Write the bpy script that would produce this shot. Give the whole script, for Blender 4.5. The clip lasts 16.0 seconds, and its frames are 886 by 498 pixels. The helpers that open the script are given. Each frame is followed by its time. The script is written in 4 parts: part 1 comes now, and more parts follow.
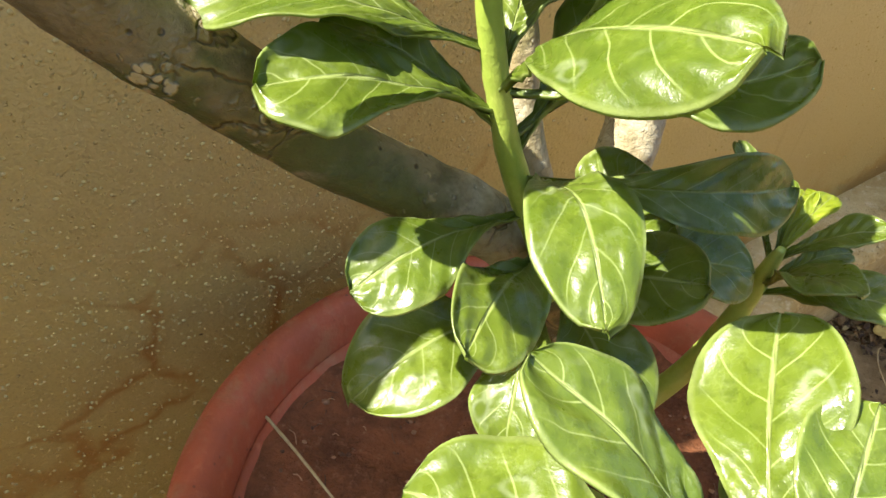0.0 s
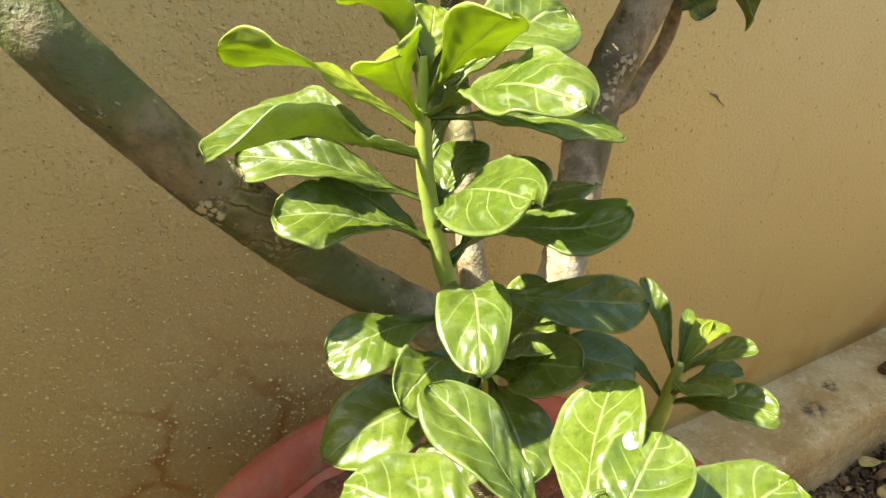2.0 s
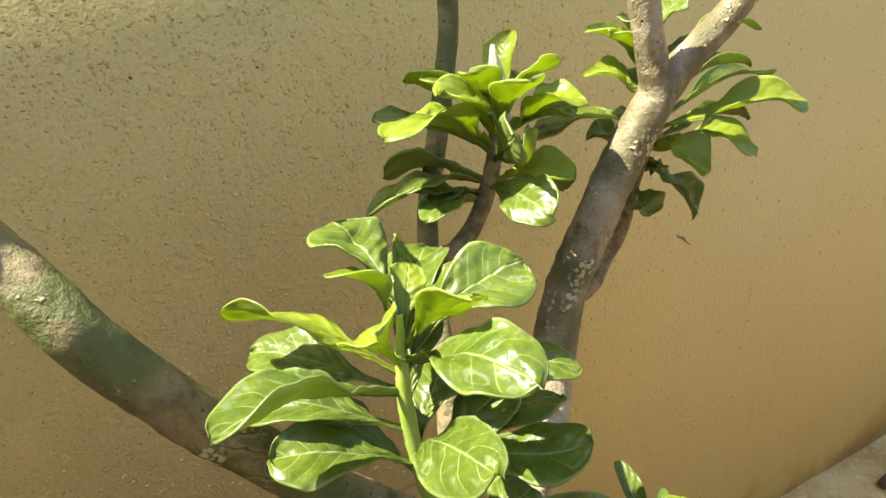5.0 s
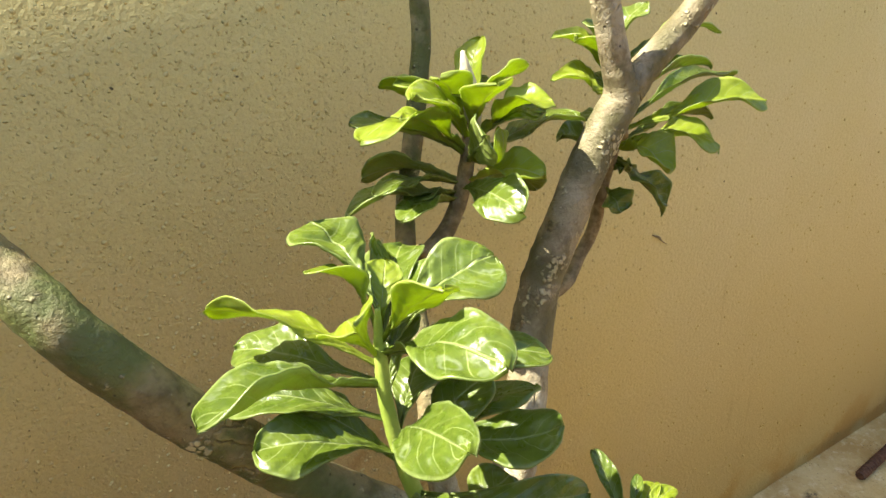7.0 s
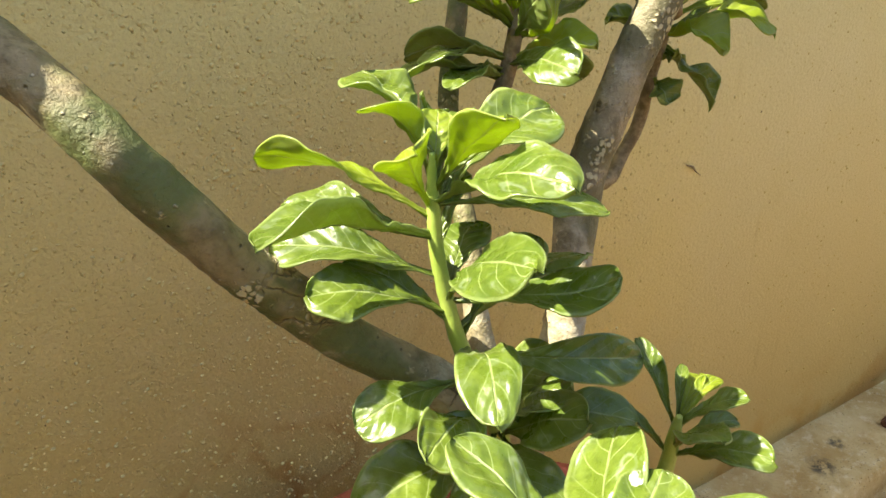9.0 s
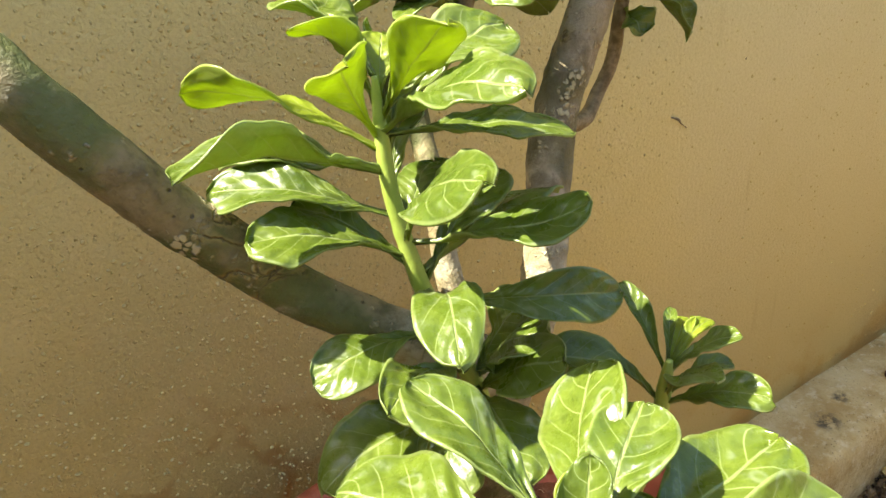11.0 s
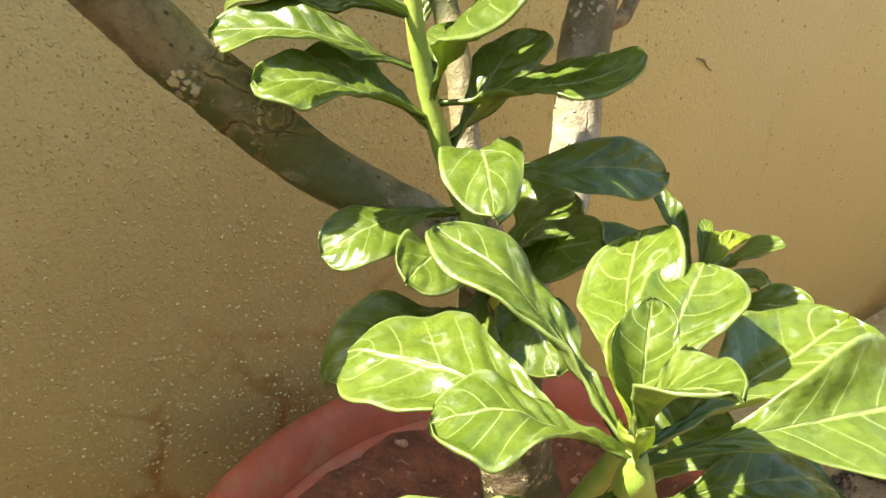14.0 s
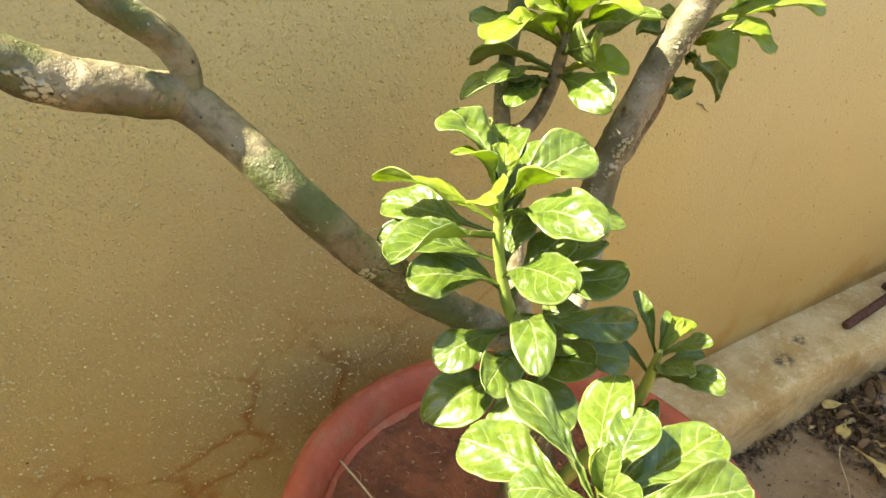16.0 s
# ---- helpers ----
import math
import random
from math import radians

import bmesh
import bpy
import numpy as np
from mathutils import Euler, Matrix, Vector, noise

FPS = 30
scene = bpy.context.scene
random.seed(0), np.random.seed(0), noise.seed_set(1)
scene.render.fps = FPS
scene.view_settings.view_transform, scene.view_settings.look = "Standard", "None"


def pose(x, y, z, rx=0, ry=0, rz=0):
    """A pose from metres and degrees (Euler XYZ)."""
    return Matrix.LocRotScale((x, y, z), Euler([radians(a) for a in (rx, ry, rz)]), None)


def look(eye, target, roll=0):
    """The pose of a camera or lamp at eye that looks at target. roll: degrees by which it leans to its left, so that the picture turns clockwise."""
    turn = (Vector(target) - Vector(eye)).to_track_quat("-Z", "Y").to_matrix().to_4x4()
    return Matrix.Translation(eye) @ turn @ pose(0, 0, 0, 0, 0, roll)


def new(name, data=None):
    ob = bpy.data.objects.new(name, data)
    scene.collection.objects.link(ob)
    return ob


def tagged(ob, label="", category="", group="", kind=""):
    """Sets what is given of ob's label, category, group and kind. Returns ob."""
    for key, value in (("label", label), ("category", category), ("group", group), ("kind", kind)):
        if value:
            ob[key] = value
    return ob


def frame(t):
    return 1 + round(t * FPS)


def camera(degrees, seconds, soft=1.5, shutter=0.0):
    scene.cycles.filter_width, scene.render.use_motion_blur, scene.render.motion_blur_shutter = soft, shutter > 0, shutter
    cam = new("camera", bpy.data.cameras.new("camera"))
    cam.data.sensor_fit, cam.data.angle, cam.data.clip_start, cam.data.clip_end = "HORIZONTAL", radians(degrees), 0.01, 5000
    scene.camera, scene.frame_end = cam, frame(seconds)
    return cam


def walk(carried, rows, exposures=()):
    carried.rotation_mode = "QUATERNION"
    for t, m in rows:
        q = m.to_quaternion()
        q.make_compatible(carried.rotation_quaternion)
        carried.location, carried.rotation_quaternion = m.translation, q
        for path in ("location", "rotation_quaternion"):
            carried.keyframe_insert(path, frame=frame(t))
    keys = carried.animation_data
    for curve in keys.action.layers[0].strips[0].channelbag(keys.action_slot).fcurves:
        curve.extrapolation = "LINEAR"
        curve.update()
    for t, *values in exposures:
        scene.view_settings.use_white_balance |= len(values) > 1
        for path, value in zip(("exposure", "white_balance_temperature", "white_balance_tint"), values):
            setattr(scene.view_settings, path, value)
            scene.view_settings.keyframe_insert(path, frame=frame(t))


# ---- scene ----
cam = camera(68.78, 16.0)
PATH = [
    (0, (0.1520, 0.3758, 0.9759), (0.7380, 1.5273, -0.4171), -3.06),
    (0.5, (0.1359, 0.3522, 1.0196), (0.8318, 1.5304, -0.2986), -2.58),
    (1, (0.1427, 0.3243, 1.0387), (0.8938, 1.5302, -0.2229), -2.28),
    (1.5, (0.1389, 0.2918, 1.0119), (0.8818, 1.6676, -0.0676), -0.79),
    (2, (0.1428, 0.3016, 1.0125), (0.8206, 1.7307, -0.0402), -1.77),
    (2.5, (0.1439, 0.3084, 1.0197), (0.7797, 1.7957, 0.0228), -3.31),
    (3, (0.1456, 0.3060, 1.0399), (0.8280, 1.8288, 0.1315), -2.64),
    (3.5, (0.1563, 0.2993, 1.0696), (0.8814, 1.8423, 0.2309), -2.89),
    (6, (0.1472, 0.2965, 1.0735), (0.9418, 1.8301, 0.2817), -3.58),
    (6.5, (0.1529, 0.2951, 1.0699), (0.9637, 1.8197, 0.2772), -3.74),
    (7, (0.1479, 0.2827, 1.0738), (0.9651, 1.8119, 0.2967), -4.10),
    (7.5, (0.1305, 0.2682, 1.0665), (0.9232, 1.7974, 0.2645), -4.74),
    (8, (0.1117, 0.2739, 1.0427), (0.8770, 1.8064, 0.2206), -2.72),
    (8.5, (0.1153, 0.2841, 1.0381), (0.8621, 1.8171, 0.2002), -4.30),
    (9, (0.1241, 0.2796, 1.0266), (0.8793, 1.7995, 0.1724), -4.27),
    (11.5, (0.1430, 0.2831, 0.9926), (0.8911, 1.7866, 0.1038), -8.13),
    (12, (0.1441, 0.2817, 0.9860), (0.8799, 1.7893, 0.0939), -7.36),
    (12.5, (0.1419, 0.2870, 0.9675), (0.8789, 1.7736, 0.0417), -6.50),
    (13, (0.1400, 0.3057, 0.9447), (0.8736, 1.7604, -0.0330), -6.57),
    (13.5, (0.1393, 0.3077, 0.9461), (0.8794, 1.7632, -0.0254), -6.75),
    (14, (0.1312, 0.2941, 0.9524), (0.8589, 1.7603, -0.0121), -5.11),
    (14.5, (0.1256, 0.2928, 0.9446), (0.8530, 1.7569, -0.0236), -1.75),
    (15, (0.1070, 0.2848, 0.9869), (0.7824, 1.7623, 0.0015), -0.40),
    (15.5, (0.0822, 0.2639, 1.0431), (0.6883, 1.6813, -0.0676), -2.04),
    (16, (0.0724, 0.2449, 1.1384), (0.7148, 1.5852, -0.0453), -2.17),
]
walk(cam, [(t, look(eye, target, roll)) for t, eye, target, roll in PATH], exposures=[(0, 1.90), (0.5, 2.10), (1.0, 1.98), (2.0, 2.04), (6.5, 1.97), (9.0, 2.08), (12.0, 2.10), (15.0, 2.24), (16, 2.40)])

# ---- light ----
SUN_WAY = Vector((-0.519, 0.190, 0.878)).normalized()      # towards the sun
world = bpy.data.worlds.new("sky")
scene.world = world
world.use_nodes = True
wn = world.node_tree
sky = wn.nodes.new("ShaderNodeTexSky")
sky.sky_type = "NISHITA"
sky.sun_disc = False
sky.sun_elevation = math.asin(SUN_WAY.z)
sky.sun_rotation = math.atan2(SUN_WAY.x, SUN_WAY.y)
sky.altitude = 300.0
sky.dust_density = 2.0
wn.links.new(sky.outputs[0], wn.nodes["Background"].inputs[0])
wn.nodes["Background"].inputs[1].default_value = 0.106
sun = new("sun", bpy.data.lights.new("sun", "SUN"))
sun.data.energy = 5.0
sun.data.angle = radians(0.55)
sun.data.color = (1.0, 0.93, 0.78)
sun.matrix_world = look(SUN_WAY * 10, (0, 0, 0))


# ---- materials ----
class Mat:
    """A small builder for a node material."""

    def __init__(self, name, rough=0.6, metal=0.0, spec=0.4):
        self.m = bpy.data.materials.new(name)
        self.m.use_nodes = True
        self.t = self.m.node_tree
        self.b = self.t.nodes["Principled BSDF"]
        self.b.inputs["Roughness"].default_value = rough
        self.b.inputs["Metallic"].default_value = metal
        self.b.inputs["Specular IOR Level"].default_value = spec
        self.co = self.node("ShaderNodeTexCoord").outputs["Object"]

    def node(self, kind, **props):
        n = self.t.nodes.new(kind)
        for k, v in props.items():
            if k == "op":
                n.operation = v
            elif k == "feature":
                n.feature = v
            elif k == "blend":
                n.blend_type = v
        return n

    def put(self, value, socket):
        if isinstance(value, bpy.types.NodeSocket):
            self.t.links.new(value, socket)
        else:
            socket.default_value = value

    def noise(self, scale, detail=4.0, rough=0.55, co=None, stretch=None):
        n = self.node("ShaderNodeTexNoise")
        n.inputs["Scale"].default_value = scale
        n.inputs["Detail"].default_value = detail
        n.inputs["Roughness"].default_value = rough
        src = co or self.co
        if stretch:
            mp = self.node("ShaderNodeMapping")
            mp.inputs["Scale"].default_value = stretch
            self.put(src, mp.inputs["Vector"])
            src = mp.outputs[0]
        self.put(src, n.inputs["Vector"])
        return n.outputs[0]

    def voronoi(self, scale, feature="F1", co=None, rnd=1.0):
        n = self.node("ShaderNodeTexVoronoi", feature=feature)
        n.inputs["Scale"].default_value = scale
        n.inputs["Randomness"].default_value = rnd
        self.put(co or self.co, n.inputs["Vector"])
        return n.outputs["Distance"]

    def math(self, op, a, b=0.0, c=0.0):
        n = self.node("ShaderNodeMath", op=op)
        for v, s in zip((a, b, c), n.inputs):
            self.put(v, s)
        return n.outputs[0]

    def span(self, v, lo, hi, a=0.0, b=1.0):
        n = self.node("ShaderNodeMapRange")
        n.interpolation_type = "SMOOTHSTEP"
        for s, x in zip(n.inputs, (v, lo, hi, a, b)):
            self.put(x, s)
        return n.outputs[0]

    def mix(self, fac, a, b, blend="MIX"):
        n = self.node("ShaderNodeMix", blend=blend)
        n.data_type = "RGBA"
        self.put(fac, n.inputs[0])
        for v, s in ((a, n.inputs[6]), (b, n.inputs[7])):
            self.put((*v, 1.0) if isinstance(v, tuple) and len(v) == 3 else v, s)
        return n.outputs[2]

    def colour(self, c):
        self.put((*c, 1.0) if isinstance(c, tuple) else c, self.b.inputs["Base Color"])
        return self

    def bump(self, height, distance, strength=1.0, after=None):
        n = self.node("ShaderNodeBump")
        n.inputs["Distance"].default_value = distance
        n.inputs["Strength"].default_value = strength
        self.put(height, n.inputs["Height"])
        if after:
            self.put(after, n.inputs["Normal"])
        self.put(n.outputs[0], self.b.inputs["Normal"])
        return n.outputs[0]

    def axis(self, i, co=None):
        n = self.node("ShaderNodeSeparateXYZ")
        self.put(co or self.co, n.inputs[0])
        return n.outputs[i]

    def warped(self, scale, amount):
        n = self.node("ShaderNodeTexNoise")
        n.inputs["Scale"].default_value = scale
        n.inputs["Detail"].default_value = 3.0
        self.put(self.co, n.inputs["Vector"])
        s = self.node("ShaderNodeVectorMath", op="SCALE")
        self.put(n.outputs["Color"], s.inputs[0])
        s.inputs["Scale"].default_value = amount
        a = self.node("ShaderNodeVectorMath", op="ADD")
        self.put(self.co, a.inputs[0])
        self.put(s.outputs[0], a.inputs[1])
        return a.outputs[0]


def wall_material():
    m = Mat("wall_paint", 0.82, spec=0.2)
    z = m.axis(2)
    x = m.axis(0)
    cloud = m.noise(2.2, 5, 0.6)
    fine = m.noise(26, 5, 0.6)
    col = m.mix(m.span(cloud, 0.35, 0.68), (0.630, 0.535, 0.225), (0.585, 0.472, 0.185))
    col = m.mix(m.span(fine, 0.42, 0.72, 0, 0.30), col, (0.66, 0.57, 0.29))
    col = m.mix(m.span(m.math("ADD", x, m.span(cloud, 0.3, 0.7, -0.2, 0.2)), 0.30, 0.80, 0, 0.65), col, (0.560, 0.510, 0.295))
    # rust-coloured hairline cracks and damp stains low on one stretch
    col = m.mix(m.span(m.math("ADD", z, m.span(cloud, 0.3, 0.7, -0.2, 0.2)), 0.55, 1.0, 0, 0.7), col, (0.548, 0.480, 0.198))
    low = m.span(m.math("ADD", z, m.span(cloud, 0.3, 0.7, -0.08, 0.08)), 0.50, 0.66, 1.0, 0.0)
    low = m.math("MULTIPLY", low, m.span(x, 0.30, 0.60, 1.0, 0.0))
    edge = m.voronoi(7.0, "DISTANCE_TO_EDGE", m.warped(11, 0.11))
    broken = m.span(m.noise(8, 4), 0.44, 0.56)
    crack = m.math("MULTIPLY", m.span(edge, 0.004, 0.050, 1.0, 0.0), broken)
    stain = m.math("MULTIPLY", m.span(edge, 0.0, 0.13, 1.0, 0.0), m.span(m.noise(13, 5), 0.47, 0.68))
    smear = m.span(m.noise(7, 5, 0.7, None, (1, 1, 0.6)), 0.54, 0.72)
    col = m.mix(m.math("MULTIPLY", m.math("MULTIPLY", smear, low), 0.55), col, (0.50, 0.30, 0.085))
    col = m.mix(m.math("MULTIPLY", m.math("MULTIPLY", stain, low), 0.75), col, (0.48, 0.265, 0.070))
    col = m.mix(m.math("MULTIPLY", m.math("MULTIPLY", crack, low), 0.62), col, (0.42, 0.215, 0.055))
    # ochre seepage just above the plinth
    seep = m.math("MULTIPLY", m.span(z, 0.155, 0.33, 1.0, 0.0), m.span(m.noise(9, 4), 0.45, 0.62))
    col = m.mix(m.math("MULTIPLY", seep, 0.55), col, (0.47, 0.27, 0.065))
    # fine speckle of the sanded paint, and dark smudges painted as the grains' shadows
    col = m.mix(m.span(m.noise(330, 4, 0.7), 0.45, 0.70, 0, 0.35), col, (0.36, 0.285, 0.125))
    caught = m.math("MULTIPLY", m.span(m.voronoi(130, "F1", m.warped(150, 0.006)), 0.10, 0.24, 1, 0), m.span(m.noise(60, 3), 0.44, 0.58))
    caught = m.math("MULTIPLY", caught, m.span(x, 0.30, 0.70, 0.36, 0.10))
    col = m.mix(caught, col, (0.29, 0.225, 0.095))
    # thin vertical dirt runs, and black specks
    run = m.math("MULTIPLY", m.span(m.noise(34, 3, 0.6, None, (1, 1, 0.05)), 0.62, 0.72), m.span(m.noise(7, 3), 0.50, 0.66))
    col = m.mix(m.math("MULTIPLY", run, 0.25), col, (0.28, 0.20, 0.09))
    for scale, size in ((25, 0.050), (48, 0.045)):
        speck = m.math("MULTIPLY", m.span(m.voronoi(scale, "F1", m.warped(160, 0.006)), size * 0.5, size, 1.0, 0.0), m.span(m.noise(8 + scale * 0.1, 2), 0.51, 0.54))
        col = m.mix(m.math("MULTIPLY", speck, 0.9), col, (0.04, 0.028, 0.015))
    # paint grains, dense on one stretch of the wall and sparse on the rest
    dense = m.span(m.math("ADD", x, m.span(cloud, 0.3, 0.7, -0.15, 0.15)), 0.40, 0.75, 1.0, 0.15)
    grain = m.warped(110, 0.007)
    hits = []
    for scale, size, lo in ((95, 0.15, 0.40), (140, 0.20, 0.38), (230, 0.26, 0.42)):
        peak = m.math("MAXIMUM", m.math("SUBTRACT", 1.0, m.math("DIVIDE", m.voronoi(scale, "F1", grain), size)), 0.0)
        hits.append(m.math("MULTIPLY", m.math("POWER", peak, 0.7), m.span(m.noise(scale * 0.45, 2), lo, lo + 0.10)))
    h = m.math("MULTIPLY", m.math("ADD", m.math("MULTIPLY", m.math("ADD", hits[0], hits[1]), 0.12), m.math("MULTIPLY", hits[2], 0.4)), dense)
    col = m.mix(m.span(h, 0.15, 0.6, 0, 0.75), col, (0.66, 0.56, 0.26))
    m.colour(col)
    a = m.bump(h, 0.0034)
    a = m.bump(m.noise(190, 4, 0.6), 0.0028, 0.7, a)
    m.bump(m.noise(17, 4, 0.5), 0.0016, 0.5, a)
    return m.m


def plinth_material():
    m = Mat("plinth_cement", 0.85, spec=0.2)
    n1 = m.noise(9, 6, 0.65)
    n2 = m.noise(70, 5, 0.7)
    col = m.mix(m.span(n1, 0.36, 0.66), (0.59, 0.465, 0.215), (0.42, 0.285, 0.095))
    col = m.mix(m.span(n2, 0.50, 0.72, 0, 0.6), col, (0.70, 0.61, 0.37))
    grit = m.math("MULTIPLY", m.span(m.voronoi(170), 0.10, 0.25, 1, 0), m.span(m.noise(16, 4), 0.42, 0.6))
    col = m.mix(m.math("MULTIPLY", grit, 0.85), col, (0.15, 0.10, 0.04))
    # two lichen blots of their own shape
    for cx, cy, r in ((1.036, 0.724, 0.030), (1.106, 0.744, 0.018)):
        d = m.node("ShaderNodeVectorMath", op="DISTANCE")
        m.put(m.warped(90, 0.02), d.inputs[0])
        d.inputs[1].default_value = (cx + 0.01, cy + 0.01, 0.161)
        blot = m.math("MULTIPLY", m.span(d.outputs["Value"], r * 0.35, r, 1, 0), m.span(n2, 0.34, 0.55))
        col = m.mix(m.math("MULTIPLY", blot, 0.85), col, (0.055, 0.05, 0.035))
    # darker patches towards the plinth's foot
    low_dark = m.math("MULTIPLY", m.span(m.axis(2), 0.0, 0.13, 1, 0), m.span(n1, 0.38, 0.6))
    col = m.mix(m.math("MULTIPLY", low_dark, 0.6), col, (0.20, 0.14, 0.06))
    m.colour(col)
    a = m.bump(m.math("SUBTRACT", n2, m.math("MULTIPLY", grit, 0.3)), 0.006, 1.0)
    m.bump(n1, 0.010, 0.8, a)
    return m.m


def ground_material():
    m = Mat("earth_floor", 0.92, spec=0.15)
    n1 = m.noise(6, 6, 0.65)
    n2 = m.noise(60, 6, 0.7)
    col = m.mix(m.span(n1, 0.35, 0.65), (0.28, 0.20, 0.098), (0.19, 0.13, 0.060))
    col = m.mix(m.span(n2, 0.48, 0.75, 0, 0.75), col, (0.36, 0.265, 0.135))
    bit = m.math("MULTIPLY", m.span(m.voronoi(120), 0.08, 0.22, 1, 0), m.span(m.noise(20, 3), 0.45, 0.6))
    col = m.mix(m.math("MULTIPLY", bit, 0.8), col, (0.07, 0.045, 0.02))
    m.colour(col)
    a = m.bump(n2, 0.005, 0.9)
    m.bump(n1, 0.02, 0.6, a)
    return m.m


def pot_material():
    m = Mat("red_pot", 0.55, spec=0.35)
    n1 = m.noise(13, 5, 0.6)
    n2 = m.noise(90, 5, 0.7)
    col = m.mix(m.span(n1, 0.35, 0.66), (0.42, 0.100, 0.044), (0.31, 0.080, 0.036))
    col = m.mix(m.span(n2, 0.52, 0.75, 0, 0.55), col, (0.48, 0.16, 0.075))
    dust = m.math("MULTIPLY", m.span(m.noise(24, 5, 0.7), 0.50, 0.68), 0.55)
    col = m.mix(dust, col, (0.34, 0.17, 0.085))
    dark = m.math("MULTIPLY", m.span(m.voronoi(95), 0.06, 0.17, 1, 0), m.span(n1, 0.48, 0.62))
    col = m.mix(m.math("MULTIPLY", dark, 0.75), col, (0.06, 0.03, 0.02))
    m.colour(col)
    a = m.bump(n2, 0.0015, 0.8)
    m.bump(n1, 0.004, 0.5, a)
    return m.m


def soil_material():
    m = Mat("red_soil", 0.95, spec=0.1)
    n1 = m.noise(22, 6, 0.7)
    n2 = m.noise(120, 6, 0.75)
    col = m.mix(m.span(n1, 0.36, 0.64), (0.26, 0.100, 0.044), (0.145, 0.060, 0.030))
    col = m.mix(m.span(n2, 0.52, 0.74, 0, 0.7), col, (0.34, 0.18, 0.10))
    m.colour(col)
    a = m.bump(n2, 0.004, 1.0)
    m.bump(n1, 0.012, 0.9, a)
    return m.m


def bark_material(name, deep, mid, pale, moss, bare):
    """Limb bark: mottled, mossy in patches, with scabs of pale lichen; bare is the height below which it is pale bark
    with sunlight painted in, as again near the top.
    """
    m = Mat(name, 0.60, spec=0.35)
    n1 = m.noise(30, 5, 0.65)
    n2 = m.noise(230, 5, 0.7)
    n3 = m.noise(75, 4, 0.6)
    col = m.mix(m.span(n1, 0.36, 0.62), mid, pale)
    col = m.mix(m.span(n3, 0.46, 0.66, 0, 0.75), col, deep)
    green = m.span(m.noise(19, 4, 0.6), 0.42, 0.58)
    # paler low and high on the limbs: pale bark plus painted sunlight
    pale_sunlit = m.span(m.math("ADD", m.axis(2), m.span(n1, 0.3, 0.7, -0.035, 0.035)), bare - 0.02, bare + 0.03, 1, 0)
    pale_sunlit = m.math("MAXIMUM", pale_sunlit, m.span(m.math("ADD", m.axis(2), m.span(n1, 0.3, 0.7, -0.03, 0.03)), 0.51, 0.56, 0, 0.50))
    col = m.mix(m.math("MULTIPLY", green, m.math("SUBTRACT", 0.85, m.math("MULTIPLY", pale_sunlit, 0.75))), col, moss)
    col = m.mix(m.math("MULTIPLY", pale_sunlit, 0.8), col, m.mix(m.span(n3, 0.38, 0.64), (0.45, 0.41, 0.29), (0.29, 0.24, 0.135)))
    col = m.mix(m.span(n2, 0.48, 0.72, 0, 0.45), col, tuple(c * 0.45 for c in mid))
    pit = m.voronoi(330, "F1", m.warped(200, 0.003))
    scab = m.math("MULTIPLY", m.span(m.noise(34, 4, 0.7), 0.57, 0.64), m.span(pit, 0.44, 0.62, 1, 0))
    col = m.mix(m.math("MULTIPLY", scab, 0.80), col, (0.54, 0.47, 0.27))
    hole = m.math("MULTIPLY", m.span(m.voronoi(120), 0.05, 0.12, 1, 0), m.span(n1, 0.45, 0.60))
    col = m.mix(m.math("MULTIPLY", hole, 0.85), col, (0.035, 0.025, 0.012))
    split = m.voronoi(46, "DISTANCE_TO_EDGE", m.warped(70, 0.016))
    where = m.span(m.noise(24, 3), 0.56, 0.66)
    col = m.mix(m.math("MULTIPLY", m.math("MULTIPLY", m.span(split, 0.03, 0.11, 1, 0), where), 0.55), col, (0.34, 0.25, 0.09))
    slit = m.math("MULTIPLY", m.span(split, 0.0, 0.035, 1, 0), where)
    col = m.mix(m.math("MULTIPLY", slit, 0.60), col, (0.035, 0.025, 0.012))
    dot = m.math("MULTIPLY", m.span(m.voronoi(210), 0.06, 0.20, 1, 0), m.span(m.noise(90, 3), 0.52, 0.60))
    col = m.mix(m.math("MULTIPLY", dot, 0.7), col, (0.52, 0.47, 0.33))
    m.colour(col)
    a = m.bump(m.math("ADD", m.math("ADD", n2, scab), m.math("SUBTRACT", dot, m.math("ADD", hole, slit))), 0.0018, 0.9)
    m.bump(n3, 0.0028, 0.8, a)
    return m.m


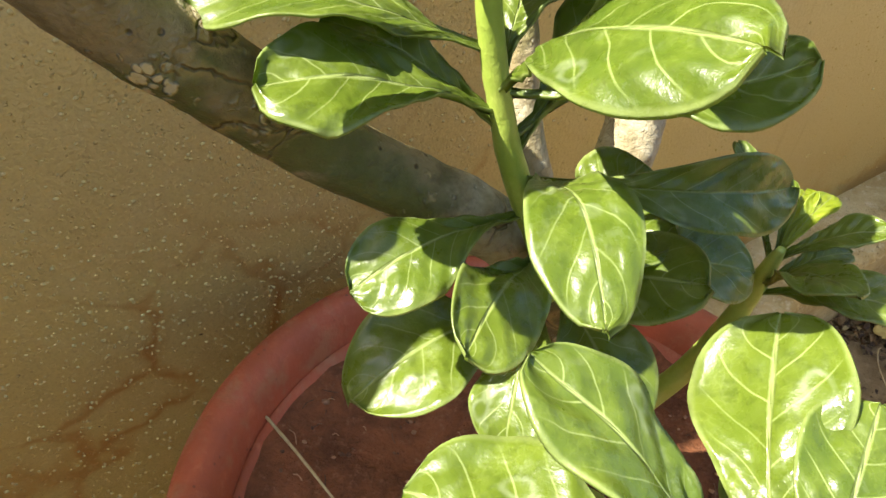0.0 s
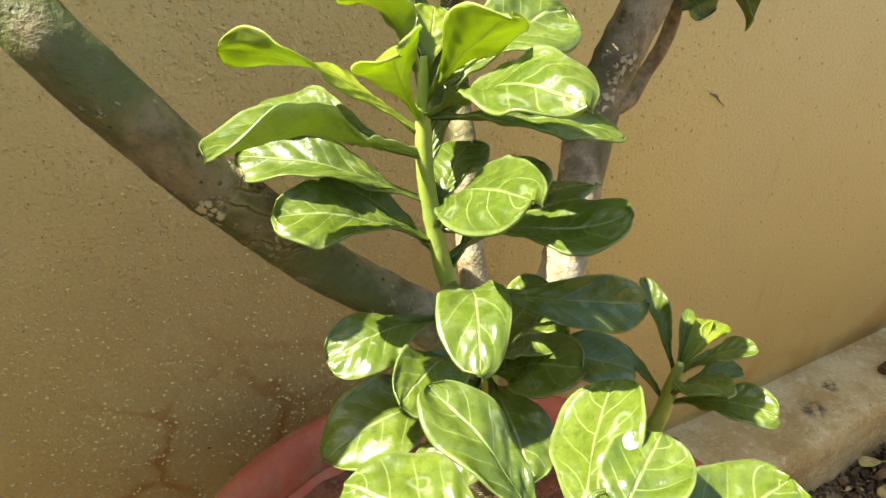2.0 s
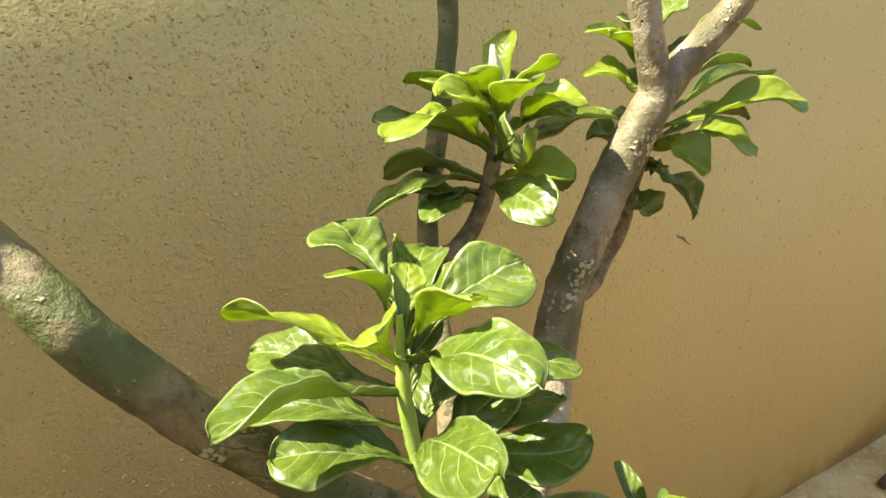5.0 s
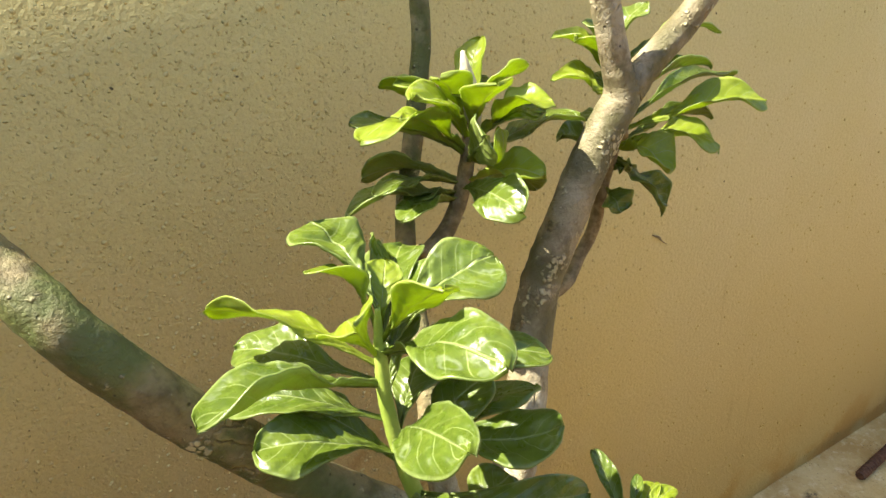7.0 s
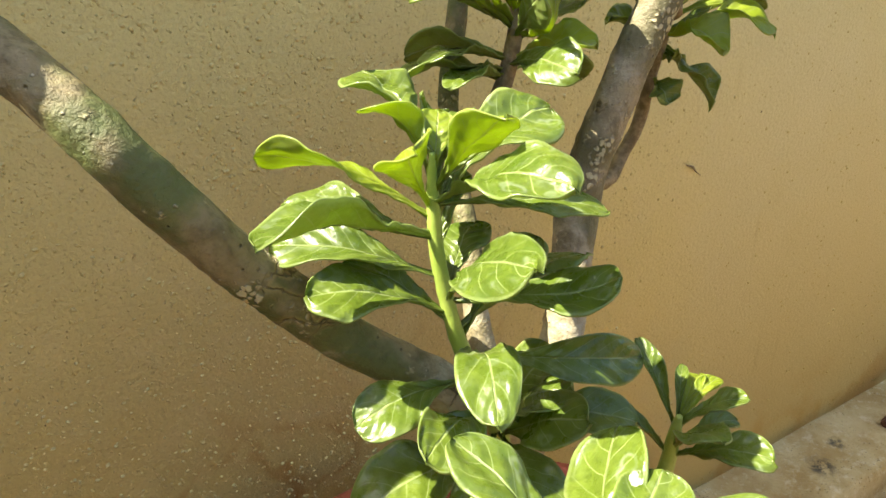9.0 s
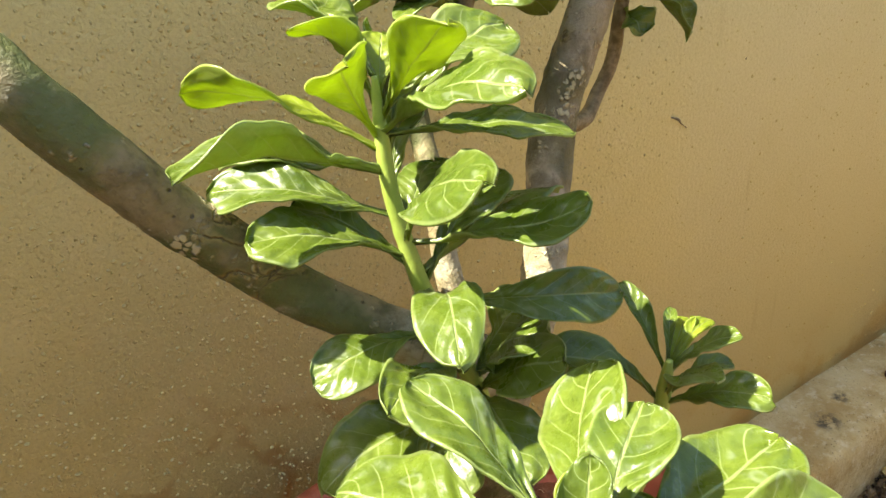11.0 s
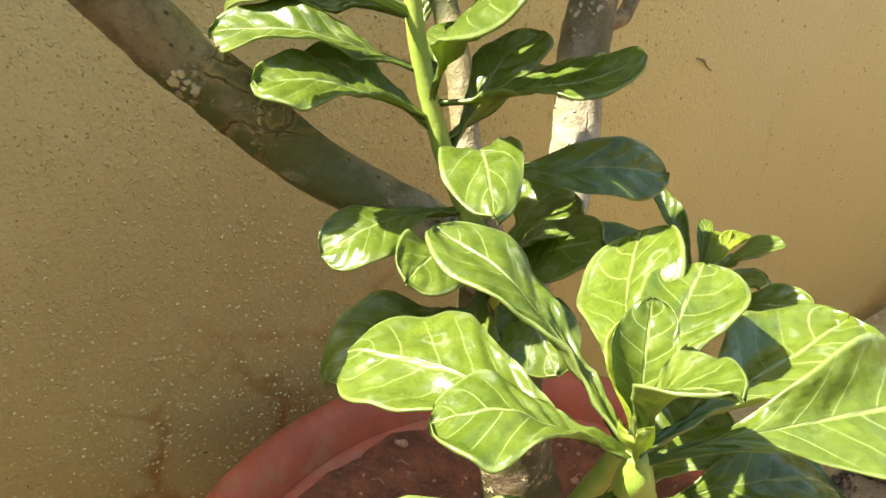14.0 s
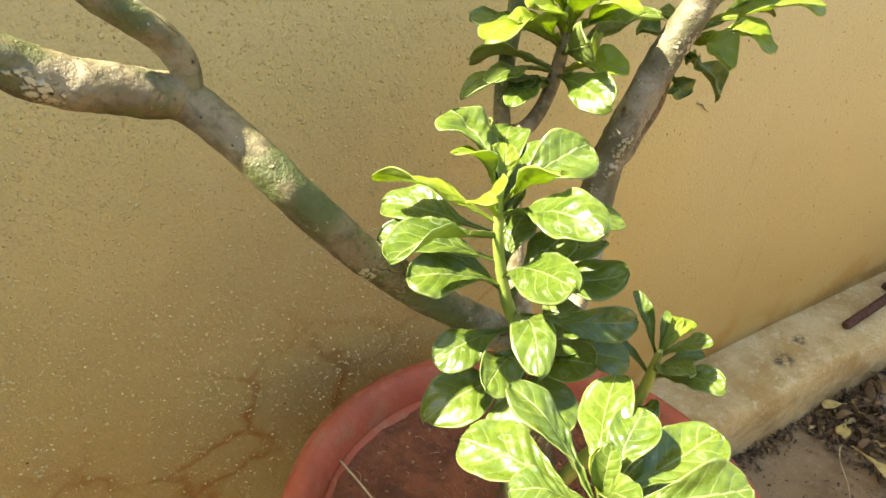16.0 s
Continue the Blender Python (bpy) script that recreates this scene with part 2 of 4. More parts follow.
def leaf_material(name, deep, bright, glow, vein, rough, seethrough, veins=1.0):
    """A leaf's upper or under side; u runs across the blade (0.5 at the midrib), v from stalk to tip."""
    m = Mat(name, rough, spec=0.50)
    uv = m.node("ShaderNodeTexCoord").outputs["UV"]
    u, v = m.axis(0, uv), m.axis(1, uv)
    off = m.math("ABSOLUTE", m.math("SUBTRACT", m.math("MULTIPLY", u, 2.0), 1.0))
    info = m.node("ShaderNodeObjectInfo").outputs["Random"]
    cloud = m.noise(55, 5, 0.65)
    fine = m.noise(260, 4, 0.7)
    col = m.mix(m.span(cloud, 0.30, 0.74), deep, bright)
    col = m.mix(m.math("MULTIPLY", info, 0.50), col, bright)
    col = m.mix(m.span(fine, 0.46, 0.70, 0, 0.45), col, tuple(c * 0.55 for c in deep))
    # side veins, arching from the midrib towards the tip, with a fine net between them
    wob = m.math("MULTIPLY", m.math("SUBTRACT", m.noise(34, 2), 0.5), 0.13)
    run = m.math("ADD", m.math("SUBTRACT", v, m.math("MULTIPLY", m.math("POWER", off, 1.2), 0.20)), wob)
    saw = m.math("FRACT", m.math("MULTIPLY", m.math("ADD", run, m.math("MULTIPLY", m.span(u, 0.49, 0.51), 0.05)), 8.0))
    tooth = m.math("ABSOLUTE", m.math("SUBTRACT", saw, 0.5))
    side = m.math("MULTIPLY", m.span(tooth, 0.010, 0.045, 1, 0), m.span(off, 0.60, 0.95, 1, 0.10))
    belly = m.span(tooth, 0.05, 0.5, 0, 1)
    net = m.math("MULTIPLY", m.span(m.voronoi(420, "DISTANCE_TO_EDGE"), 0.0, 0.10, 1, 0), m.span(cloud, 0.40, 0.60))
    rib = m.span(off, 0.012, 0.055, 1, 0)
    rim = m.span(off, 0.90, 0.985, 0, 1)
    col = m.mix(m.math("MULTIPLY", net, 0.08), col, vein)
    col = m.mix(m.math("MULTIPLY", m.math("MULTIPLY", side, m.span(m.noise(45, 2), 0.34, 0.60, 0.55, 1.0)), 0.50 * veins), col, vein)
    col = m.mix(m.math("MULTIPLY", rim, 0.34), col, vein)
    col = m.mix(m.math("MULTIPLY", rib, 0.50), col, vein)
    # chalky rings and dust left by dried drops
    drop = m.voronoi(85, "F1", m.warped(60, 0.006))
    some = m.span(m.noise(24, 3), 0.52, 0.60)
    ring = m.math("MULTIPLY", m.math("MULTIPLY", m.span(drop, 0.17, 0.27), m.span(drop, 0.27, 0.37, 1, 0)), some)
    dust = m.math("MULTIPLY", m.span(m.noise(120, 5, 0.7), 0.54, 0.70), m.span(m.noise(20, 3), 0.46, 0.60))
    col = m.mix(m.math("MAXIMUM", m.math("MULTIPLY", ring, 0.16 * veins), m.math("MULTIPLY", dust, 0.13)), col, (0.50, 0.55, 0.42))
    m.colour(col)
    gloss = m.span(m.noise(50, 5, 0.7), 0.34, 0.68, rough - 0.10, rough + 0.14)
    m.put(m.math("ADD", gloss, m.math("MULTIPLY", m.math("MAXIMUM", dust, ring), 0.14)), m.b.inputs["Roughness"])
    h = m.math("SUBTRACT", m.math("ADD", m.math("MULTIPLY", fine, 0.5), m.math("MULTIPLY", belly, 0.5)), m.math("MULTIPLY", rib, 0.5))
    a = m.bump(h, 0.0007, 0.8)
    m.bump(m.noise(60, 3, 0.5), 0.0026, 0.5, a)
    tr = m.node("ShaderNodeBsdfTranslucent")
    veil = m.mix(m.span(cloud, 0.35, 0.65, 0, 0.45), glow, tuple(c * 0.6 for c in glow))
    m.put(m.mix(m.math("MAXIMUM", m.math("MULTIPLY", side, 0.6), rib), veil, vein), tr.inputs["Color"])
    mx = m.node("ShaderNodeMixShader")
    mx.inputs[0].default_value = seethrough
    out = m.t.nodes["Material Output"]
    m.put(m.b.outputs[0], mx.inputs[1])
    m.put(tr.outputs[0], mx.inputs[2])
    m.put(mx.outputs[0], out.inputs["Surface"])
    return m.m


def plain(name, c1, c2, rough, scale=40, metal=0.0, bump=0.001):
    m = Mat(name, rough, metal)
    n = m.noise(scale, 5, 0.65)
    m.colour(m.mix(m.span(n, 0.36, 0.66), c1, c2))
    m.bump(m.noise(scale * 2.5, 5, 0.7), bump, 0.9)
    return m.m


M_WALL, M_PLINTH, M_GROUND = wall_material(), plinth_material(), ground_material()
M_POT, M_SOIL = pot_material(), soil_material()
M_BARK = bark_material("green_bark", (0.085, 0.066, 0.026), (0.165, 0.125, 0.055), (0.24, 0.195, 0.098), (0.075, 0.098, 0.022), 0.315)
M_TRUNK = bark_material("trunk_bark", (0.075, 0.055, 0.026), (0.13, 0.10, 0.052), (0.20, 0.16, 0.09), (0.06, 0.065, 0.02), -1.0)
M_PALE = bark_material("pale_bark", (0.110, 0.082, 0.040), (0.195, 0.152, 0.082), (0.33, 0.28, 0.180), (0.095, 0.088, 0.032), 0.315)
M_TOP = leaf_material("leaf_upper", (0.054, 0.090, 0.010), (0.128, 0.174, 0.019), (0.42, 0.55, 0.035), (0.38, 0.45, 0.17), 0.32, 0.27)
M_UNDER = leaf_material("leaf_under", (0.150, 0.196, 0.045), (0.205, 0.255, 0.060), (0.42, 0.60, 0.03), (0.36, 0.43, 0.16), 0.50, 0.30, 0.7)
M_YOUNG = leaf_material("young_leaf_upper", (0.150, 0.205, 0.013), (0.270, 0.320, 0.026), (0.58, 0.72, 0.03), (0.44, 0.50, 0.18), 0.37, 0.44, 0.8)
M_YUNDER = leaf_material("young_leaf_under", (0.195, 0.250, 0.040), (0.260, 0.320, 0.055), (0.58, 0.72, 0.03), (0.42, 0.48, 0.16), 0.46, 0.48, 0.5)
M_STALK = plain("green_shoot", (0.25, 0.34, 0.05), (0.33, 0.40, 0.08), 0.42, 60, 0.0, 0.0006)
M_TWIG = plain("brown_twig", (0.13, 0.095, 0.042), (0.27, 0.205, 0.11), 0.7, 160, 0.0, 0.0012)
M_RUST = plain("rusted_steel", (0.085, 0.045, 0.028), (0.16, 0.085, 0.05), 0.75, 120, 0.35, 0.0008)
M_STONE = plain("grey_rubble", (0.30, 0.255, 0.175), (0.16, 0.13, 0.085), 0.95, 55, 0.0, 0.006)
M_STRAW = plain("straw", (0.50, 0.40, 0.20), (0.38, 0.27, 0.12), 0.7, 120)
M_BUD = plain("flower_bud", (0.62, 0.52, 0.42), (0.50, 0.45, 0.26), 0.5, 130)


def litter_material():
    m = Mat("dead_leaf", 0.7, spec=0.3)
    pick = m.node("ShaderNodeNewGeometry").outputs["Random Per Island"]
    n = m.noise(60, 4, 0.6)
    col = m.mix(m.span(pick, 0.2, 0.75), (0.045, 0.026, 0.012), (0.19, 0.12, 0.048))
    col = m.mix(m.span(pick, 0.90, 0.99), col, (0.36, 0.28, 0.11))
    col = m.mix(m.span(n, 0.42, 0.7, 0, 0.5), col, (0.13, 0.08, 0.035))
    m.colour(col)
    m.bump(n, 0.002, 0.8)
    return m.m


M_LITTER = litter_material()


def debris_material():
    m = Mat("soil_debris", 0.85, spec=0.2)
    rnd = m.node("ShaderNodeNewGeometry").outputs["Random Per Island"]
    col = m.mix(m.span(rnd, 0.25, 0.75), (0.10, 0.050, 0.028), (0.42, 0.24, 0.13))
    col = m.mix(m.span(m.noise(400, 3), 0.4, 0.7, 0, 0.5), col, (0.22, 0.10, 0.055))
    m.colour(col)
    m.bump(m.noise(500, 4), 0.0006)
    return m.m


M_DEBRIS = debris_material()
M_GRIT = plain("grit_paint", (0.52, 0.435, 0.175), (0.46, 0.375, 0.145), 0.85, 90, 0.0, 0.0004)
M_FALLEN = plain("yellowed_leaf", (0.46, 0.36, 0.10), (0.33, 0.22, 0.06), 0.55, 60)


# ---- shapes ----
def mesh_of(name, bm, material):
    me = bpy.data.meshes.new(name)
    for m in material if isinstance(material, (list, tuple)) else (material,):
        me.materials.append(m)
    for f in bm.faces:
        f.smooth = True
    bm.normal_update()
    bm.to_mesh(me)
    bm.free()
    return me


def part(name, bm, material, parent=None, label="", sharp=None):
    """One mesh object, under its thing when a parent is given."""
    me = mesh_of(name, bm, material)
    if sharp:
        me.set_sharp_from_angle(angle=radians(sharp))
    ob = new(name, me)
    if parent:
        ob.parent = parent
    return tagged(ob, label)


def thing(name, label, category, group="", kind="", at=(0, 0, 0)):
    ob = new(name)
    ob.location = at
    ob.empty_display_size = 0.05
    return tagged(ob, label, category, group, kind)


def smooth_line(points, steps=6):
    """Catmull-Rom through points given as (x, y, z, radius)."""
    p = [np.array(q, float) for q in points]
    p = [2 * p[0] - p[1], *p, 2 * p[-1] - p[-2]]
    out = []
    for a, b, c, d in zip(p, p[1:], p[2:], p[3:]):
        for k in range(steps):
            t = k / steps
            out.append(0.5 * (2 * b + (c - a) * t + (2 * a - 5 * b + 4 * c - d) * t * t + (3 * b - 3 * c + d - a) * t ** 3))
    out.append(p[-2])
    return out


def tube(bm, points, sides=14, steps=6, rough=0.0, scars=0.0):
    """A limb along points (x, y, z, radius), closed at both ends, uneven by rough, ringed with leaf scars."""
    line = smooth_line(points, steps)
    up = Vector((0.31, 0.93, 0.2))
    rings = []
    far = 0.0
    for i, q in enumerate(line):
        c = Vector(q[:3])
        d = (Vector(line[min(i + 1, len(line) - 1)][:3]) - Vector(line[max(i - 1, 0)][:3])).normalized()
        s = d.cross(up).normalized()
        w = s.cross(d)
        far += (c - Vector(line[max(i - 1, 0)][:3])).length
        ring = []
        for k in range(sides):
            a = 2 * math.pi * k / sides
            way = math.cos(a) * s + math.sin(a) * w
            r = max(q[3], 0.0004) * (1 + rough * (noise.noise(c * 55 + way * 1.3) + 0.5 * noise.noise(c * 160 + way * 3) + 0.25 * noise.noise(c * 420 + way * 7)))
            r += scars * max(0.0, noise.noise(Vector((far * 130, a * 1.2, 7.0)))) * q[3]
            ring.append(bm.verts.new(c + way * r))
        rings.append(ring)
    for a, b in zip(rings, rings[1:]):
        for k in range(sides):
            bm.faces.new((a[k], a[(k + 1) % sides], b[(k + 1) % sides], b[k]))
    bm.faces.new(rings[0][::-1])
    bm.faces.new(rings[-1])
    return bm


def lathe(profile, sides, rough=0.0):
    """A turned shell from (radius, height) pairs, closed where the radius is 0."""
    bm = bmesh.new()
    rows = []
    for r, z in profile:
        if r == 0:
            rows.append([bm.verts.new((0, 0, z))] * sides)
            continue
        row = []
        for k in range(sides):
            a = 2 * math.pi * k / sides
            v = Vector((math.cos(a), math.sin(a), 0))
            w = 1 + rough * noise.noise(v * 2.2 + Vector((0, 0, z * 3)))
            row.append(bm.verts.new((r * w * v.x, r * w * v.y, z + rough * r * 0.6 * noise.noise(v * 3 + Vector((5, 0, 0))))))
        rows.append(row)
    for a, b in zip(rows, rows[1:]):
        for k in range(sides):
            f = list(dict.fromkeys((a[k], a[(k + 1) % sides], b[(k + 1) % sides], b[k])))
            if len(f) > 2:
                bm.faces.new(f)
    return bm


def box(bm, lo, hi, bevel=0.0):
    r = bmesh.ops.create_cube(bm, size=1.0)
    for v in r["verts"]:
        v.co = Vector([lo[i] + (v.co[i] + 0.5) * (hi[i] - lo[i]) for i in range(3)])
    if bevel:
        es = list({e for v in r["verts"] for e in v.link_edges})
        bmesh.ops.bevel(bm, geom=es, offset=bevel, segments=2, affect="EDGES")
    return bm


def blade(length, width, arch=0.08, fold=0.15, curl=0.0, wave=0.0, seed=0, rows=34, half=8, thick=0.0009, point=0.0, twist=0.0):
    """A spoon-shaped leaf along +y with its upper side up: narrow at the stalk, widest near two thirds, round at the tip.
    arch bows the midrib, fold lifts the margins, curl rolls the tip (down: minus), wave ripples the margin,
    twist turns the tip about the midrib."""
    rnd = random.Random(seed)
    ph = rnd.uniform(0, 6.28)
    nick = rnd.choice((0.0, 0.5, 1.0))
    bm = bmesh.new()
    uv = bm.loops.layers.uv.new("UVMap")
    top, low, tex = [], [], []
    for i in range(rows + 1):
        v = i / rows
        v = 1 - (1 - v) ** 1.15
        w = width * 0.5 * (max(0.0, math.sin(math.pi * min(1.0, v ** 2.55))) ** (1.20 - 0.77 * v + point)) + 0.0014 * (1 - v)
        w = max(w, 0.0006)
        bend = arch * 4 * v * (1 - v) + curl * 2.2 * (max(0.0, v - 0.5) ** 2 - 0.25 * v)
        y = length * v
        trow, lrow, xrow = [], [], []
        for j in range(-half, half + 1):
            u = j / half
            lift = fold * w * abs(u) ** 1.6 * (1.65 - 1.25 * v)
            lift += 0.024 * width * min(1, 4 * v) * (1 - v) * min(1, 3 * abs(u)) * math.sin(53 * (v - 0.17 * abs(u) ** 1.25) + ph)
            lift += 0.085 * width * min(1, 3 * v) * noise.noise(Vector((u * 1.5 + seed * 3.7, v * 3.6, seed * 1.3)))
            lift += 0.030 * width * min(1, 3 * v) * noise.noise(Vector((u * 4 + seed * 1.7, v * 9.0, seed * 2.3)))
            lift += 1.5 * wave * width * abs(u) ** 2.2 * (math.sin(9 * v + ph + (1.7 if u > 0 else 0)) + 0.5 * math.sin(21 * v + 2 * ph + (2.6 if u > 0 else 0))) * min(1, 3 * v)
            shrink = math.cos(min(1.2, fold * 0.9 * abs(u)))
            lop = (1 + 0.10 * u * math.sin(ph)) * (1 + 0.11 * noise.noise(Vector((v * 5, 3.0 if u > 0 else 9.0, seed * 0.77))) * min(1, 3 * v))
            a = radians(twist) * max(0.0, v - 0.25)
            sx, sz = u * w * shrink * lop, lift
            p = Vector((sx * math.cos(a) - sz * math.sin(a), y - 0.015 * length * (1 - u * u) * max(0.0, v - 0.9) * 10 * nick, length * bend + sx * math.sin(a) + sz * math.cos(a)))
            trow.append(bm.verts.new(p + Vector((0, 0, thick * 0.5))))
            lrow.append(bm.verts.new(p - Vector((0, 0, thick * (0.5 + 1.6 * max(0, 1 - abs(u) * half) * (1 - 0.7 * v))))))
            xrow.append((0.5 + 0.5 * u, v))
        top.append(trow), low.append(lrow), tex.append(xrow)
    n = 2 * half

    def quad(vs, ts, mat):
        f = bm.faces.new(vs)
        f.material_index = mat
        for loop, t in zip(f.loops, ts):
            loop[uv].uv = t
    for i in range(rows):
        for j in range(n):
            ts = (tex[i][j], tex[i][j + 1], tex[i + 1][j + 1], tex[i + 1][j])
            quad((top[i][j], top[i][j + 1], top[i + 1][j + 1], top[i + 1][j]), ts, 0)
            quad((low[i][j], low[i + 1][j], low[i + 1][j + 1], low[i][j + 1]), (ts[0], ts[3], ts[2], ts[1]), 1)
        for j, flip in ((0, False), (n, True)):
            vs = (top[i][j], top[i + 1][j], low[i + 1][j], low[i][j])
            ts = (tex[i][j], tex[i + 1][j], tex[i + 1][j], tex[i][j])
            quad(vs[::-1] if flip else vs, ts[::-1] if flip else ts, 0)
    for i, flip in ((0, True), (rows, False)):
        for j in range(n):
            vs = (top[i][j], top[i][j + 1], low[i][j + 1], low[i][j])
            ts = (tex[i][j], tex[i][j + 1], tex[i][j + 1], tex[i][j])
            quad(vs if flip else vs[::-1], ts if flip else ts[::-1], 0)
    return bm


# ---- ground, wall and plinth ----
def ground():
    """One sheet to the horizon, finer and uneven round the pot and the wall's foot."""
    def axis(lo, hi, step):
        inner = list(np.arange(lo, hi + 1e-6, step))
        return [-80, -20, -6, -2.5, *inner, 3.5, 7, 20, 80]
    xs, ys = axis(-1.2, 2.4, 0.04), [-80, -20, -6, -2.5, *np.arange(-1.0, 1.2, 0.04), 3, 8, 20, 80]
    bm = bmesh.new()
    grid = []
    for y in ys:
        row = []
        for x in xs:
            z = 0.012 * noise.noise(Vector((x * 3, y * 3, 0))) + 0.006 * noise.noise(Vector((x * 13, y * 13, 4))) if abs(x) < 3 and abs(y) < 2 else 0.0
            row.append(bm.verts.new((x, y, z)))
        grid.append(row)
    for a, b in zip(grid, grid[1:]):
        for i in range(len(xs) - 1):
            bm.faces.new((a[i], a[i + 1], b[i + 1], b[i]))
    return tagged(part("ground", bm, M_GROUND), "bare grey-brown earth strewn with dry leaf crumbs", "ground", kind="structure")


def wall():
    bm = bmesh.new()
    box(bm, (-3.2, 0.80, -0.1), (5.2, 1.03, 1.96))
    return tagged(part("wall_north", bm, M_WALL), "tan painted plaster wall, grainy with rusty cracks", "wall", kind="structure")


def paint_grit():
    """Grains of sand caught under the wall paint, thick on one stretch and thin on the rest."""
    rnd = random.Random(23)
    verts, faces = [], []
    for k in range(60000):
        x, z = rnd.uniform(-0.75, 1.5), rnd.uniform(0.11, 1.55)
        thick = 0.95 - 0.84 * min(1.0, max(0.0, (x - 0.30 + 0.15 * noise.noise(Vector((x * 3, z * 3, 1)))) / 0.40))
        thick *= 0.72 + 0.7 * noise.noise(Vector((x * 7, z * 7, 8)))
        if rnd.random() > thick:
            continue
        r = rnd.uniform(0.0007, 0.0015) + 0.0014 * rnd.random() ** 3
        tall, lean, squash, n = r * rnd.uniform(0.40, 0.75), rnd.uniform(0, 6.28), rnd.uniform(0.6, 1.0), len(verts)
        for ring, up in ((1.0, -0.0004), (0.72, tall * 0.7)):
            for j in range(7):
                a = 2 * math.pi * j / 7
                p, q = r * ring * math.cos(a), r * ring * squash * math.sin(a)
                verts.append((x + p * math.cos(lean) - q * math.sin(lean), 0.80 - up, z + p * math.sin(lean) + q * math.cos(lean)))
        verts.append((x, 0.80 - tall, z))
        for j in range(7):
            j2 = (j + 1) % 7
            faces.append((n + j, n + j2, n + 7 + j2, n + 7 + j))
            faces.append((n + 7 + j, n + 7 + j2, n + 14))
    me = bpy.data.meshes.new("paint_grit")
    me.from_pydata(verts, [], faces)
    me.polygons.foreach_set("use_smooth", [True] * len(faces))
    me.materials.append(M_GRIT)
    return tagged(new("paint_grit", me), "grains of sand caught under the tan wall paint", "grit", kind="stuff")


def plinth():
    """The cement step along the wall's foot, its top and face uneven and its edge worn."""
    bm = bmesh.new()
    prof = [(0.660, -0.06), (0.662, 0.06), (0.665, 0.128), (0.668, 0.141), (0.675, 0.149), (0.687, 0.152), (0.73, 0.151), (0.77, 0.151), (0.815, 0.152)]
    xs = np.arange(-3.2, 5.2, 0.03)
    rows = []
    for x in xs:
        row = []
        for k, (y, z) in enumerate(prof):
            p = Vector((x * 6, y * 6, z * 6))
            worn = 0.006 * noise.noise(p) + 0.003 * noise.noise(p * 5)
            row.append(bm.verts.new((x, y + (worn if k < 6 else 0), z + (worn * 0.6 if k > 2 else 0))))
        rows.append(row)
    for a, b in zip(rows, rows[1:]):
        for k in range(len(prof) - 1):
            bm.faces.new((a[k], b[k], b[k + 1], a[k + 1]))
    bm.faces.new(rows[0])
    bm.faces.new(rows[-1][::-1])
    return tagged(part("plinth", bm, M_PLINTH), "weathered cement plinth with black lichen blots", "plinth", kind="structure")


def added_wall(name, lo, hi):
    bm = bmesh.new()
    box(bm, lo, hi)
    return tagged(part(name, bm, M_STONE), "plain grey cement wall added out of view to shape the light", "wall", kind="structure")


ground(), wall(), paint_grit(), plinth()
# unseen walls, added to cut the low sky and steer bounce onto the wall
added_wall("wall_south", (-4.2, -2.75, -0.1), (6.2, -2.55, 2.2))
added_wall("wall_west", (-1.60, -2.54, -0.1), (-1.40, 0.65, 2.0))

# ---- the pot ----
POT = thing("flower_pot", "large red clay pot with a rounded dusty rim, leaning", "flower pot", at=(0.2784, 0.5081, 0.5726))
POT_LEAN = Vector((0.149, 0.114, 1.0)).normalized().to_track_quat("Z", "Y")
POT.rotation_mode = "QUATERNION"
POT.rotation_quaternion = POT_LEAN
part("body", lathe([(0, -0.60), (0.135, -0.60), (0.147, -0.585), (0.160, -0.50), (0.186, -0.25), (0.203, -0.06), (0.205, -0.04), (0.196, -0.032),
                    (0.190, -0.05), (0.182, -0.10), (0.150, -0.45), (0, -0.45)], 96, 0.006), M_POT, POT)
part("rim", lathe([(0.198, -0.050), (0.214, -0.048), (0.226, -0.042), (0.233, -0.030), (0.2345, -0.016), (0.231, -0.005), (0.224, 0.001), (0.215, 0.0),
                   (0.208, -0.006), (0.203, -0.018), (0.199, -0.034), (0.198, -0.050)], 128, 0.007), M_POT, POT, "thick rolled rim of the pot")


def soil():
    bm = bmesh.new()
    rows, sides = [], 72
    for i in range(22):
        r = 0.197 * i / 21
        row = []
        for k in range(sides if i else 1):
            a = 2 * math.pi * k / sides
            x, y = r * math.cos(a), r * math.sin(a)
            z = -0.052 + 0.012 * (r / 0.197) ** 4 + 0.012 * noise.noise(Vector((x * 16, y * 16, 2))) + 0.006 * noise.noise(Vector((x * 60, y * 60, 5)))
            row.append(bm.verts.new((x, y, z)))
        rows.append(row)
    for k in range(sides):
        bm.faces.new((rows[0][0], rows[1][k], rows[1][(k + 1) % sides]))
    for a, b in zip(rows[1:], rows[2:]):
        for k in range(sides):
            bm.faces.new((a[k], b[k], b[(k + 1) % sides], a[(k + 1) % sides]))
    ob = part("potting_soil", bm, M_SOIL)
    ob.rotation_mode = "QUATERNION"
    ob.location, ob.rotation_quaternion = POT.location, POT_LEAN
    return tagged(ob, "dry reddish potting soil, crumbly and uneven", "soil", kind="stuff")


soil()

# ---- the desert rose ----
PLANT = thing("desert_rose_plant", "desert rose shrub with thick bare limbs and glossy green leaf rosettes", "plant", at=(0.2869, 0.5073, 0.5188))
BASE = Vector((0.2869, 0.5073, 0.5188))


